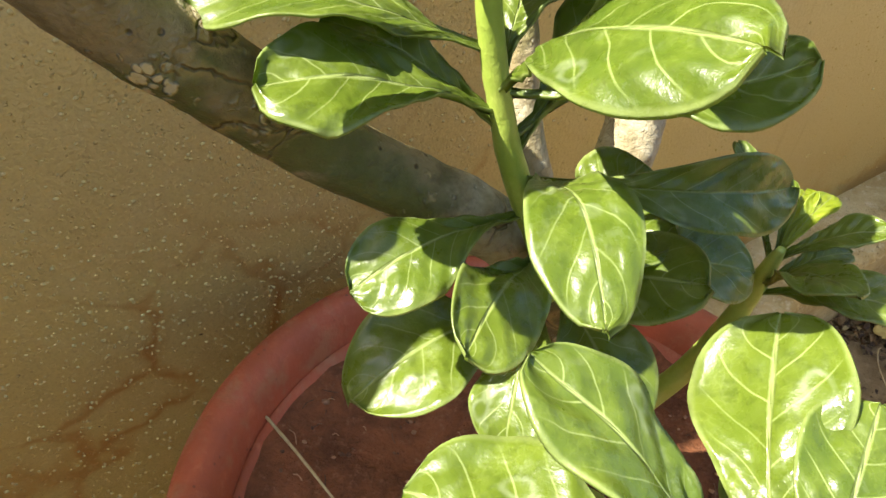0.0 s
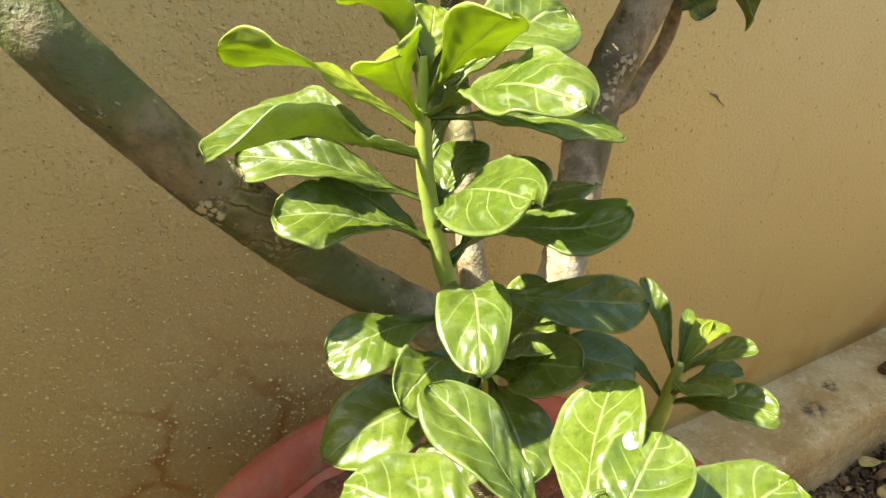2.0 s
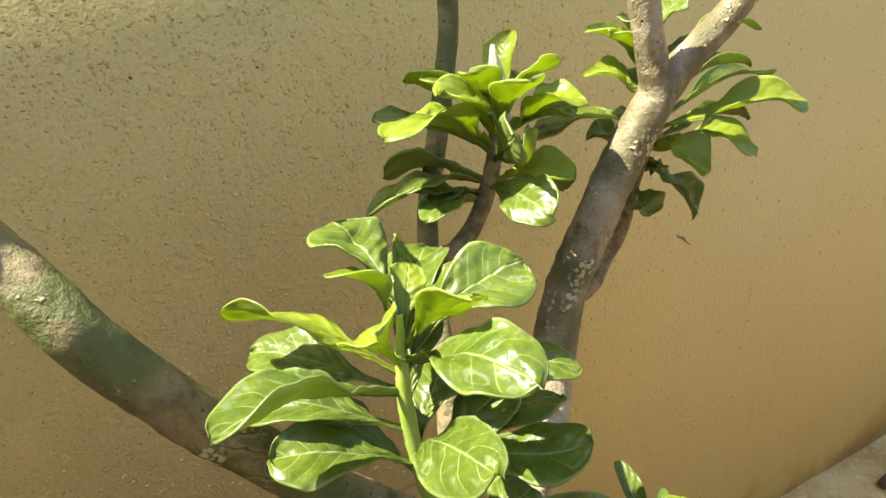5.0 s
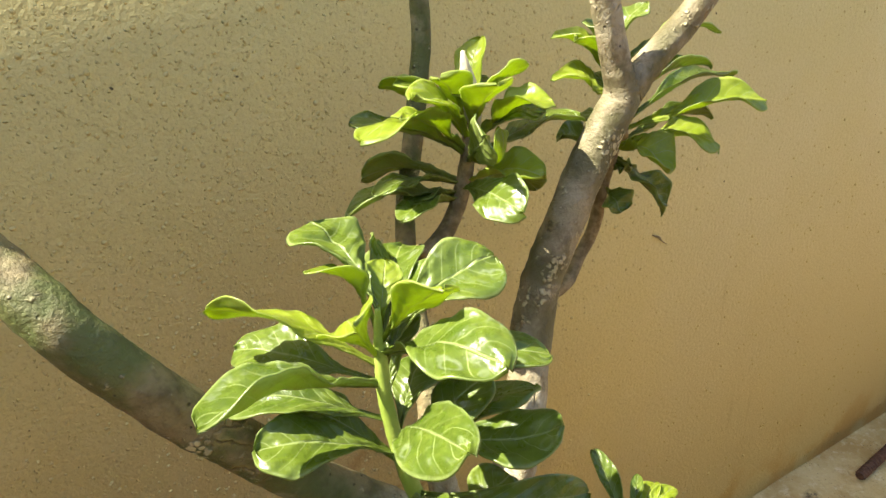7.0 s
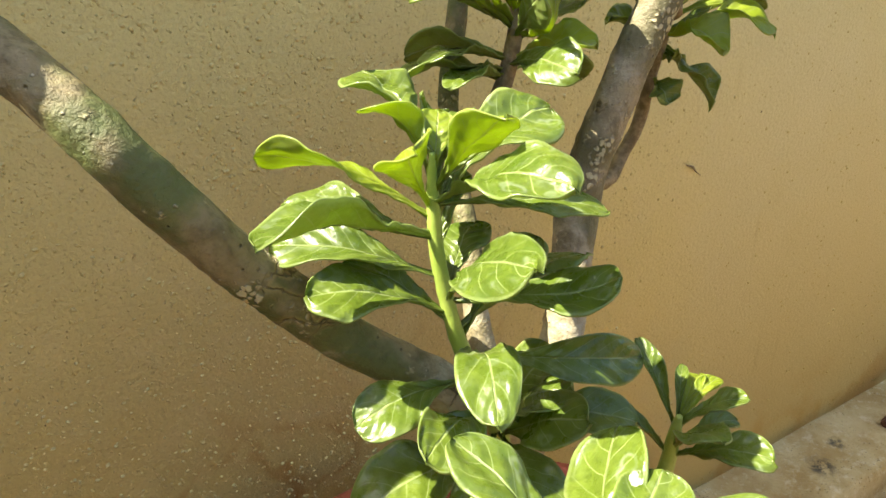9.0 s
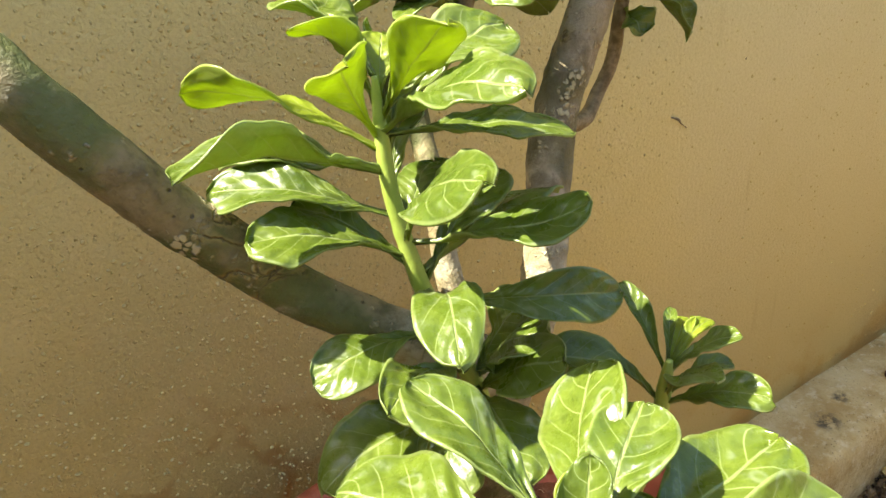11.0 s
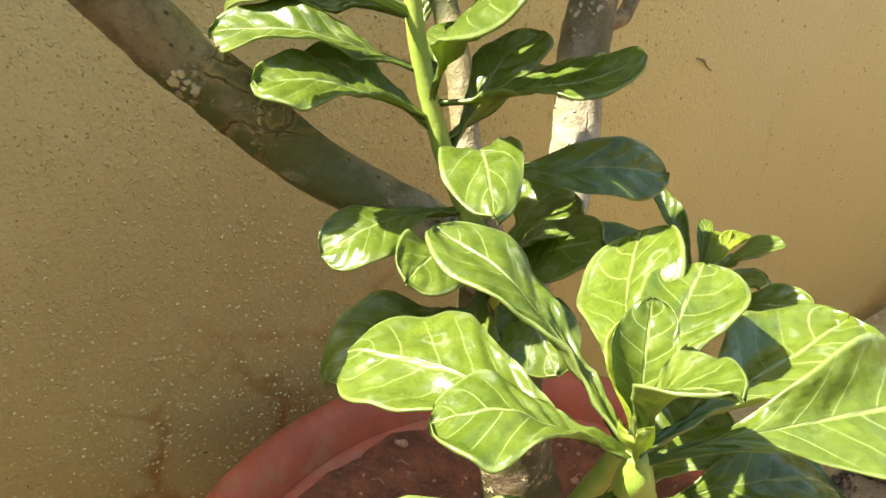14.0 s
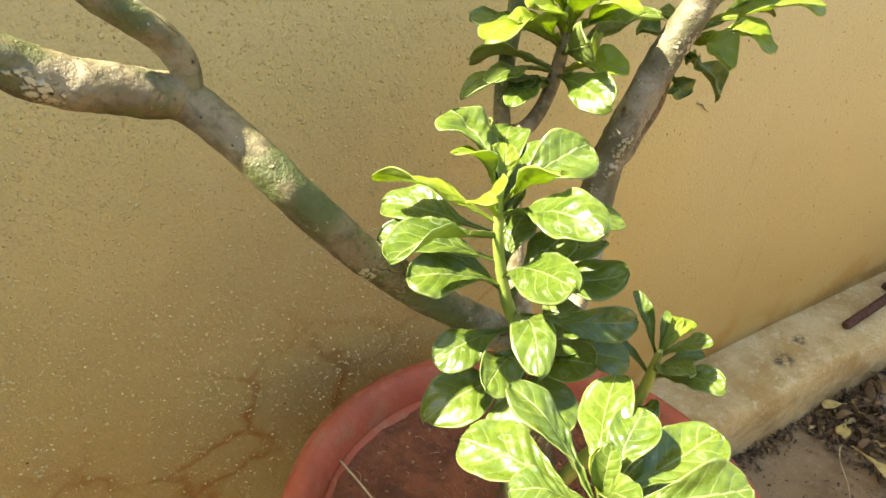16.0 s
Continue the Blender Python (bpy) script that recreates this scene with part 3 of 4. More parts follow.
def limb(name, pts, material, label="", rough=0.075, scars=0.09, sides=26, parent=None):
    bm = bmesh.new()
    tube(bm, pts, sides, 12, rough, scars)
    bmesh.ops.translate(bm, verts=bm.verts, vec=-BASE)
    ob = part(name, bm, material, parent or PLANT, label)
    return ob


limb("trunk", [(0.2844, 0.5091, 0.4983, 0.0330), (0.2803, 0.5114, 0.5587, 0.0291), (0.2758, 0.5132, 0.6394, 0.0228), (0.2693, 0.5133, 0.7097, 0.0197), (0.2652, 0.5110, 0.7598, 0.0189),
               (0.2646, 0.5148, 0.8004, 0.0141)], M_TRUNK, "swollen grey-green trunk")
limb("branch", [(0.2801, 0.5041, 0.7660, 0.0123), (0.2350, 0.5100, 0.8200, 0.0118), (0.2150, 0.5190, 0.8370, 0.0113), (0.1895, 0.5253, 0.8622, 0.0114), (0.1655, 0.5261, 0.8941, 0.0114), (0.1540, 0.5262, 0.9090, 0.0111),
                (0.1243, 0.5270, 0.9580, 0.0106), (0.1060, 0.5450, 0.9850, 0.0105), (0.0894, 0.5600, 1.0036, 0.0108), (0.0754, 0.5564, 1.0118, 0.0112), (0.0585, 0.5530, 1.0200, 0.0113), (0.0400, 0.5530, 1.0285, 0.0113), (0.0150, 0.5530, 1.0480, 0.0112), (-0.020, 0.5530, 1.0860, 0.0105)], M_BARK, "bare leaning limb, green and grey bark")
limb("branch", [(0.0910, 0.5600, 0.9990, 0.0095), (0.0915, 0.5600, 1.0100, 0.0078), (0.0928, 0.5600, 1.0210, 0.0072), (0.0882, 0.5600, 1.0335, 0.0074), (0.0792, 0.5600, 1.0440, 0.0075), (0.0704, 0.5600, 1.0532, 0.0073), (0.0480, 0.5590, 1.0800, 0.0068)], M_BARK)
limb("branch", [(0.2748, 0.5153, 0.7662, 0.0141), (0.3131, 0.5274, 0.7915, 0.0126), (0.3337, 0.5404, 0.8217, 0.0121), (0.3500, 0.5554, 0.8626, 0.0126), (0.3601, 0.5600, 0.8903, 0.0121),
                (0.3732, 0.5604, 0.9163, 0.0119), (0.3860, 0.5588, 0.9442, 0.0116), (0.4025, 0.5569, 0.9756, 0.0113), (0.4142, 0.5556, 0.9953, 0.0106), (0.4099, 0.5552, 1.0140, 0.0081),
                (0.4042, 0.5550, 1.0316, 0.0079), (0.3939, 0.5543, 1.0709, 0.0075), (0.3773, 0.5531, 1.1399, 0.0070)], M_PALE, "forked limb with pale sunlit bark")
limb("branch", [(0.4148, 0.5557, 0.9903, 0.0086), (0.4270, 0.5545, 1.0070, 0.0086), (0.4397, 0.5524, 1.0186, 0.0084), (0.4615, 0.5495, 1.0384, 0.0079), (0.5005, 0.5449, 1.0837, 0.0073)], M_PALE)
limb("branch", [(0.2658, 0.5150, 0.7904, 0.0094), (0.2674, 0.5336, 0.8368, 0.0067), (0.2748, 0.5504, 0.8685, 0.0063), (0.2956, 0.6049, 0.9252, 0.0062), (0.3176, 0.6293, 0.9741, 0.0060),
                (0.3299, 0.6353, 1.0184, 0.0059), (0.3326, 0.6360, 1.0553, 0.0057), (0.3256, 0.6335, 1.1457, 0.0051)], M_BARK, "thin grey-green upright limb")
STEMS = {
    "central": [(0.2641, 0.5028, 0.7646, 0.0053), (0.2534, 0.4943, 0.7986, 0.0046), (0.2436, 0.4909, 0.8277, 0.0043), (0.2353, 0.4925, 0.8552, 0.0039), (0.2318, 0.4950, 0.8771, 0.0035), (0.2299, 0.4984, 0.9023, 0.0033),
                (0.2310, 0.5005, 0.9279, 0.0026), (0.2318, 0.4999, 0.9462, 0.0011)],
    "front": [(0.2770, 0.4852, 0.5983, 0.0091), (0.2557, 0.4278, 0.6957, 0.0076), (0.2273, 0.3842, 0.7825, 0.0065), (0.2136, 0.3687, 0.8210, 0.0050), (0.2107, 0.3663, 0.8358, 0.0025)],
    "side": [(0.3068, 0.4985, 0.6022, 0.0076), (0.3404, 0.4801, 0.6769, 0.0060), (0.3519, 0.4727, 0.7289, 0.0048), (0.3550, 0.4705, 0.7617, 0.0036), (0.3552, 0.4690, 0.7759, 0.0018)],
    "upper": [(0.2911, 0.5944, 0.9152, 0.0058), (0.2961, 0.5777, 0.9246, 0.0054), (0.3092, 0.5786, 0.9343, 0.0050), (0.3219, 0.5835, 0.9492, 0.0048), (0.3289, 0.5855, 0.9683, 0.0044), (0.3316, 0.5857, 0.9880, 0.0034), (0.3320, 0.5853, 1.0012, 0.0016)],
    "back": [(0.3692, 0.5669, 0.8774, 0.0055), (0.4017, 0.5855, 0.8697, 0.0048), (0.4203, 0.5942, 0.8803, 0.0045), (0.4312, 0.5930, 0.8988, 0.0044), (0.4364, 0.5907, 0.9299, 0.0042), (0.4412, 0.5866, 0.9557, 0.0036), (0.4416, 0.5839, 0.9760, 0.0018)],
    "crown": [(0.4171, 0.5582, 0.9724, 0.0055), (0.4284, 0.5702, 0.9862, 0.0045), (0.4345, 0.5815, 1.0004, 0.0035), (0.4367, 0.5859, 1.0181, 0.0018)],
}
STEM_LOOK = {"central": (M_STALK, "green leafy shoot"), "front": (M_STALK, "green leafy shoot"), "side": (M_STALK, "thin green side shoot"),
             "upper": (M_TWIG, "brown scarred twig"), "back": (M_TWIG, "thin brown twig"), "crown": (M_TWIG, "short brown twig")}
SHOOTS = {k: limb("shoot", p, STEM_LOOK[k][0], STEM_LOOK[k][1], 0.05, 0.12, 12) for k, p in STEMS.items()}
COUNT = [0]


def leaf(shoot, z, turn, rise, length, width, roll=0.0, arch=0.08, fold=0.15, curl=0.0, wave=0.04, twist=0.0, young=False):
    """A leaf on a shoot at height z, pointing to turn (degrees from +x to +y) and rise; roll tips its upper side about the midrib."""
    line = smooth_line(STEMS[shoot], 7)
    root = Vector(min(line, key=lambda q: abs(q[2] - z))[:3])
    t, r = radians(turn), radians(rise)
    d = Vector((math.cos(r) * math.cos(t), math.cos(r) * math.sin(t), math.sin(r)))
    n = (Vector((0, 0, 1)) - d.z * d).normalized()
    n = Matrix.Rotation(radians(roll), 3, d) @ n
    s = d.cross(n)
    COUNT[0] += 1
    bm = blade(length, width, arch, fold, curl, wave, COUNT[0], twist=twist)
    m = Matrix((s, d, n)).transposed().to_4x4()
    ob = part("leaf", bm, (M_YOUNG, M_YUNDER) if young else (M_TOP, M_UNDER), SHOOTS[shoot])
    ob.matrix_basis = Matrix.Translation(root - BASE) @ m
    return ob


# the central shoot's leaves
leaf("central", 0.919, 147, 23, 0.0770, 0.0300, -6, 0.05, 0.20, -0.20, 0.04, -80, young=True)
leaf("central", 0.921, 237, 46, 0.0525, 0.0251, 42, 0.08, 0.22, -0.35, 0.04, 7, young=True)
leaf("central", 0.908, 131, 5, 0.0755, 0.0278, -18, 0.03, 0.19, -0.12, 0.04, -1)
leaf("central", 0.908, 196, 18, 0.0830, 0.0340, 24, 0.03, 0.60, -0.22, 0.04, 14)
leaf("central", 0.874, 171, 22, 0.0650, 0.0300, -7, 0.04, 0.27, -0.14, 0.04, 22)
leaf("central", 0.835, 182, 2, 0.0610, 0.0290, -6, 0.06, 0.14, -0.15, 0.04, 18)
leaf("central", 0.845, 249, 20, 0.0722, 0.0240, -8, 0.13, 0.21, -0.37, 0.04, -22)
leaf("central", 0.880, 267, 34, 0.0857, 0.0282, 21, 0.05, 0.00, -0.16, 0.04, -28)
leaf("central", 0.925, 286, 18, 0.0730, 0.0340, 8, 0.05, 0.30, -0.18, 0.04, -16)
leaf("central", 0.923, 335, -8, 0.0739, 0.0281, 15, 0.02, 0.18, -0.12, 0.04, 16)
leaf("central", 0.880, 320, 11, 0.0743, 0.0314, -14, -0.01, 0.21, 0.14, 0.04, -43)
leaf("central", 0.865, 0, 12, 0.0754, 0.0322, -7, 0.05, 0.19, -0.17, 0.04, 4)
leaf("central", 0.853, 328, -2, 0.0798, 0.0231, 57, 0.09, 0.34, -0.39, 0.04, 22)
leaf("central", 0.806, 321, 3, 0.0690, 0.0270, 20, 0.05, 0.20, -0.22, 0.04, 10)
leaf("central", 0.789, 280, 40, 0.0740, 0.0300, 40, 0.04, 0.06, -0.17, 0.04, 8)
leaf("central", 0.931, 359, 21, 0.0624, 0.0340, 23, 0.06, 0.21, -0.26, 0.04, -13)
leaf("central", 0.945, 104, 30, 0.0510, 0.0360, 24, 0.05, 0.05, -0.20, 0.04, 22)
leaf("central", 0.930, 160, 55, 0.0432, 0.0240, 31, 0.10, 0.29, -0.44, 0.04, 2, young=True)
leaf("central", 0.934, 53, 44, 0.0330, 0.0170, 19, 0.05, 0.19, -0.18, 0.04, -9, young=True)
leaf("central", 0.928, 294, 45, 0.0514, 0.0260, -34, 0.05, 0.20, -0.17, 0.04, -3, young=True)
leaf("central", 0.937, 65, 15, 0.0602, 0.0220, 50, 0.02, 0.20, -0.06, 0.04, -19)
leaf("central", 0.925, 54, 15, 0.0711, 0.0296, -3, 0.05, 0.20, -0.18, 0.04, 1)
leaf("central", 0.770, 186, 7, 0.0915, 0.0429, -12, 0.08, 0.21, -0.33, 0.04, -11)
leaf("central", 0.806, 216, 26, 0.0757, 0.0276, -1, 0.06, 0.00, -0.20, 0.04, 44)
leaf("central", 0.893, 150, 14, 0.0740, 0.0270, -20, 0.05, 0.20, -0.20, 0.04, 0)
leaf("central", 0.868, 142, 34, 0.0560, 0.0240, -20, 0.05, 0.20, -0.20, 0.04, 0)
leaf("central", 0.914, 21, 36, 0.061, 0.025, -1, 0.07, 0.20, -0.12, 0.06, 0)
leaf("central", 0.899, 48, 37, 0.048, 0.020, -5, 0.04, 0.15, -0.26, 0.07, 0)
leaf("central", 0.881, 40, 26, 0.044, 0.025, -4, 0.01, 0.15, -0.38, 0.07, 0)
leaf("central", 0.859, 3, 40, 0.060, 0.027, 1, 0.03, 0.15, -0.22, 0.03, -18)
leaf("central", 0.799, 301, 43, 0.054, 0.037, 9, 0.01, 0.10, -0.36, 0.05, 15)
leaf("central", 0.799, 357, 44, 0.050, 0.033, 2, 0.05, 0.10, -0.20, 0.07, 0)
leaf("central", 0.799, 224, -15, 0.066, 0.029, 4, 0.00, 0.10, -0.49, 0.08, -18)
leaf("central", 0.799, 258, -3, 0.064, 0.031, 7, 0.00, 0.10, -0.42, 0.06, 0)
# the front shoot's leaves
leaf("front", 0.834, 102, 29, 0.0749, 0.0260, 28, 0.02, 0.19, -0.17, 0.04, 28)
leaf("front", 0.834, 124, 4, 0.0780, 0.0380, -5, 0.02, 0.10, -0.22, 0.04, 0)
leaf("front", 0.834, 150, 17, 0.0480, 0.0260, 4, 0.05, 0.15, -0.24, 0.04, 0)
leaf("front", 0.833, 46, 15, 0.0760, 0.0330, -42, 0.03, 0.08, -0.09, 0.04, -18)
leaf("front", 0.836, 29, 20, 0.0574, 0.0260, -8, 0.03, 0.19, -0.10, 0.04, 1)
leaf("front", 0.836, 4, -2, 0.0872, 0.0360, -4, 0.00, 0.16, 0.03, 0.04, -3)
leaf("front", 0.832, 340, 1, 0.0800, 0.0340, 28, 0.04, 0.20, -0.16, 0.04, -2)
leaf("front", 0.836, 270, 58, 0.0399, 0.0200, 4, 0.07, 0.55, -0.33, 0.04, -2)
leaf("front", 0.833, 53, 55, 0.0331, 0.0147, 0, 0.03, 0.15, -0.10, 0.04, -3, young=True)
leaf("front", 0.816, 176, -2, 0.0840, 0.0420, 0, 0.02, 0.10, -0.22, 0.04, 0)
leaf("front", 0.831, 43, 66, 0.040, 0.019, -8, 0.03, 0.90, -0.10, 0.05, 0)
leaf("front", 0.832, 219, 60, 0.022, 0.013, 8, 0.00, 1.10, 0.10, 0.02, 0, young=True)
leaf("front", 0.813, 284, -18, 0.064, 0.042, 7, 0.00, 0.10, -0.46, 0.05, 0)
leaf("front", 0.791, 344, -16, 0.079, 0.038, 4, 0.00, 0.10, -0.48, 0.05, 0)
leaf("front", 0.804, 215, -17, 0.059, 0.038, 3, 0.02, 0.10, -0.32, 0.08, 0)
leaf("front", 0.773, 7, 31, 0.049, 0.034, 1, 0.07, 0.10, -0.11, 0.05, 0)
# the side shoot's leaves
leaf("side", 0.765, 86, 48, 0.055, 0.013, -10, 0.00, 0.60, -0.22, 0.05, 0)
leaf("side", 0.769, 41, 29, 0.037, 0.009, -4, 0.00, 0.80, -0.38, 0.05, -10)
leaf("side", 0.769, 27, 10, 0.041, 0.015, -2, 0.00, 0.50, -0.45, 0.07, 15, young=True)
leaf("side", 0.766, 314, 38, 0.0431, 0.0181, 0, 0.05, 0.20, -0.20, 0.04, 0)
leaf("side", 0.767, 11, 16, 0.043, 0.013, 0, 0.08, 0.50, -0.15, 0.04, 8, young=True)
leaf("side", 0.745, 293, 26, 0.0589, 0.0245, 11, 0.05, 0.21, -0.22, 0.04, -2)
leaf("side", 0.750, 337, 23, 0.041, 0.014, 4, 0.03, 0.40, -0.36, 0.07, 0)
leaf("side", 0.745, 126, 35, 0.048, 0.013, -8, 0.05, 0.50, -0.22, 0.06, 0)
leaf("side", 0.709, 260, 31, 0.027, 0.024, 8, 0.01, 0.20, -0.35, 0.07, 0)
leaf("side", 0.751, 254, 46, 0.0595, 0.0249, 2, 0.06, 0.20, -0.22, 0.04, 1)
# the upper shoot's leaves
leaf("upper", 0.987, 147, 28, 0.0545, 0.0229, 35, 0.05, 0.20, -0.20, 0.04, -0, young=True)
leaf("upper", 0.981, 209, 34, 0.0620, 0.0255, -25, 0.06, 0.22, -0.24, 0.04, 5, young=True)
leaf("upper", 0.985, 345, 44, 0.0487, 0.0207, -36, 0.05, 0.21, -0.23, 0.04, 6, young=True)
leaf("upper", 0.975, 165, 20, 0.0686, 0.0285, -12, 0.04, 0.17, -0.13, 0.04, -5)
leaf("upper", 0.971, 193, 19, 0.0753, 0.0321, 10, 0.08, 0.24, -0.32, 0.04, 7, young=True)
leaf("upper", 0.958, 139, 3, 0.0606, 0.0249, 40, 0.07, 0.23, -0.27, 0.04, -5)
leaf("upper", 0.948, 174, 5, 0.0660, 0.0298, 9, 0.07, 0.21, -0.27, 0.04, 1)
leaf("upper", 0.957, 181, 5, 0.0562, 0.0236, 6, 0.05, 0.20, -0.19, 0.04, -3)
leaf("upper", 0.949, 203, 4, 0.0506, 0.0213, 8, 0.05, 0.20, -0.19, 0.04, -3)
leaf("upper", 0.954, 267, 4, 0.0640, 0.0270, 35, 0.05, 0.14, -0.21, 0.04, -9)
leaf("upper", 0.953, 16, -14, 0.0735, 0.0301, -22, 0.05, 0.21, -0.20, 0.04, -1)
leaf("upper", 0.969, 249, 27, 0.0640, 0.0260, -62, 0.01, 0.12, 0.00, 0.04, 20)
leaf("upper", 0.977, 333, 22, 0.0469, 0.0202, 16, 0.07, 0.23, -0.28, 0.04, -7)
leaf("upper", 0.965, 352, 13, 0.0776, 0.0326, -0, 0.05, 0.20, -0.20, 0.04, 0)
leaf("upper", 0.981, 43, 47, 0.0423, 0.0177, -0, 0.05, 0.20, -0.20, 0.04, 0)
leaf("upper", 0.980, 163, 42, 0.053, 0.026, -5, 0.08, 0.50, -0.17, 0.04, 0, young=True)
leaf("upper", 0.988, 211, 48, 0.043, 0.024, 4, 0.00, 0.50, -0.24, 0.06, -18, young=True)
leaf("upper", 0.952, 178, -1, 0.035, 0.022, -2, 0.00, 0.50, -0.42, 0.05, 8)
leaf("upper", 0.977, 318, 27, 0.053, 0.029, 6, 0.06, 0.65, -0.25, 0.08, 15, young=True)
leaf("upper", 0.971, 274, 35, 0.038, 0.018, 9, -0.15, 0.50, 0.60, 0.08, -10, young=True)
leaf("upper", 0.957, 304, 10, 0.049, 0.029, 7, 0.05, 0.50, -0.20, 0.04, -18, young=True)
leaf("upper", 0.990, 230, 45, 0.027, 0.015, 7, 0.00, 0.65, -0.49, 0.05, 8, young=True)
leaf("upper", 0.990, 355, 44, 0.023, 0.015, 3, 0.00, 0.65, -0.26, 0.06, -10, young=True)
leaf("upper", 0.980, 259, 40, 0.058, 0.028, 9, 0.04, 0.50, -0.14, 0.03, 8, young=True)
leaf("upper", 0.974, 201, 31, 0.060, 0.028, 1, 0.05, 0.35, -0.11, 0.06, 0, young=True)
leaf("upper", 0.983, 36, 62, 0.056, 0.022, -5, 0.00, 0.50, -0.38, 0.06, 15, young=True)
# the back shoot's leaves
leaf("back", 0.965, 332, 8, 0.095, 0.030, 22, 0.01, 0.50, -0.30, 0.07, 8, young=True)
leaf("back", 0.968, 1, 9, 0.111, 0.024, 1, 0.06, 0.50, -0.17, 0.06, 0)
leaf("back", 0.956, 352, 6, 0.077, 0.024, 2, 0.00, 0.50, -0.44, 0.06, 15)
leaf("back", 0.956, 311, 1, 0.063, 0.028, 16, 0.05, 0.35, -0.40, 0.08, 15, young=True)
leaf("back", 0.949, 347, -43, 0.062, 0.032, 30, 0.10, 0.50, 0.30, 0.07, -18)
leaf("back", 0.956, 272, -9, 0.046, 0.032, 7, 0.03, 0.65, -0.46, 0.06, 15, young=True)
leaf("back", 0.945, 176, 29, 0.046, 0.029, -2, 0.00, 0.50, -0.44, 0.06, 15)
leaf("back", 0.930, 270, -43, 0.023, 0.026, 9, 0.02, 0.50, -0.33, 0.08, 8)
leaf("back", 0.942, 316, -8, 0.015, 0.024, 6, 0.00, 0.35, -0.31, 0.07, 8)
leaf("back", 0.965, 184, 25, 0.030, 0.026, -1, 0.05, 0.50, -0.26, 0.04, 0)
# the crown shoot's leaves
leaf("crown", 0.998, 152, 37, 0.049, 0.026, -6, 0.02, 0.50, -0.40, 0.03, 0, young=True)
leaf("crown", 1.005, 141, 55, 0.035, 0.029, -11, 0.09, 0.35, -0.13, 0.04, -18)
leaf("crown", 1.010, 354, 56, 0.038, 0.024, 3, 0.06, 0.50, -0.24, 0.08, -10)
leaf("crown", 0.986, 149, 25, 0.045, 0.029, -6, 0.00, 0.35, -0.48, 0.04, 8, young=True)
leaf("crown", 0.994, 182, 44, 0.048, 0.024, -2, 0.04, 0.50, -0.31, 0.06, -10, young=True)
leaf("crown", 1.005, 358, 9, 0.086, 0.024, 2, 0.07, 0.35, -0.19, 0.04, 0)
leaf("crown", 0.986, 359, 10, 0.076, 0.019, 1, 0.07, 0.65, -0.21, 0.04, 8)
leaf("crown", 0.982, 84, 38, 0.034, 0.019, -8, 0.10, 0.65, -0.10, 0.06, 15)

# flower bud on the upper twig, and the shoots' tight hearts
bud = part("flower_bud", lathe([(0, 0.0), (0.0022, 0.001), (0.0042, 0.008), (0.0046, 0.014), (0.0036, 0.022), (0.0020, 0.029), (0.0008, 0.034), (0, 0.0345)], 14, 0.12), M_BUD, SHOOTS["upper"], "closed pale pink flower bud")
bud.matrix_basis = Matrix.Translation(Vector((0.3324, 0.5797, 0.9869)) - BASE) @ pose(0, 0, 0, -4, -6, 0) @ Matrix.Scale(1.25, 4)

limb("cut_stub", [(0.2943, 0.5758, 0.9213, 0.0040), (0.2880, 0.5679, 0.9274, 0.0034), (0.2836, 0.5619, 0.9358, 0.0030)], M_TWIG, "dead black stub", 0.12, 0.2, 10, SHOOTS["upper"])

# ---- small things on the soil, the plinth and the ground ----
def straw(a, b, r):
    bm = bmesh.new()
    mid = (Vector(a) + Vector(b)) / 2 + Vector((0.0006, 0.0004, 0.0015))
    tube(bm, [(*a, r), (*mid, r), (*b, r * 0.7)], 6, 4, 0.05)
    return tagged(part("straw", bm, M_STRAW), "dry yellow straw lying on the potting soil", "straw", "straws on the soil")


straw((0.1348, 0.6655, 0.5448), (0.1587, 0.5693, 0.5433), 0.0012)
straw((0.1290, 0.6698, 0.5452), (0.1404, 0.6792, 0.5478), 0.0006)


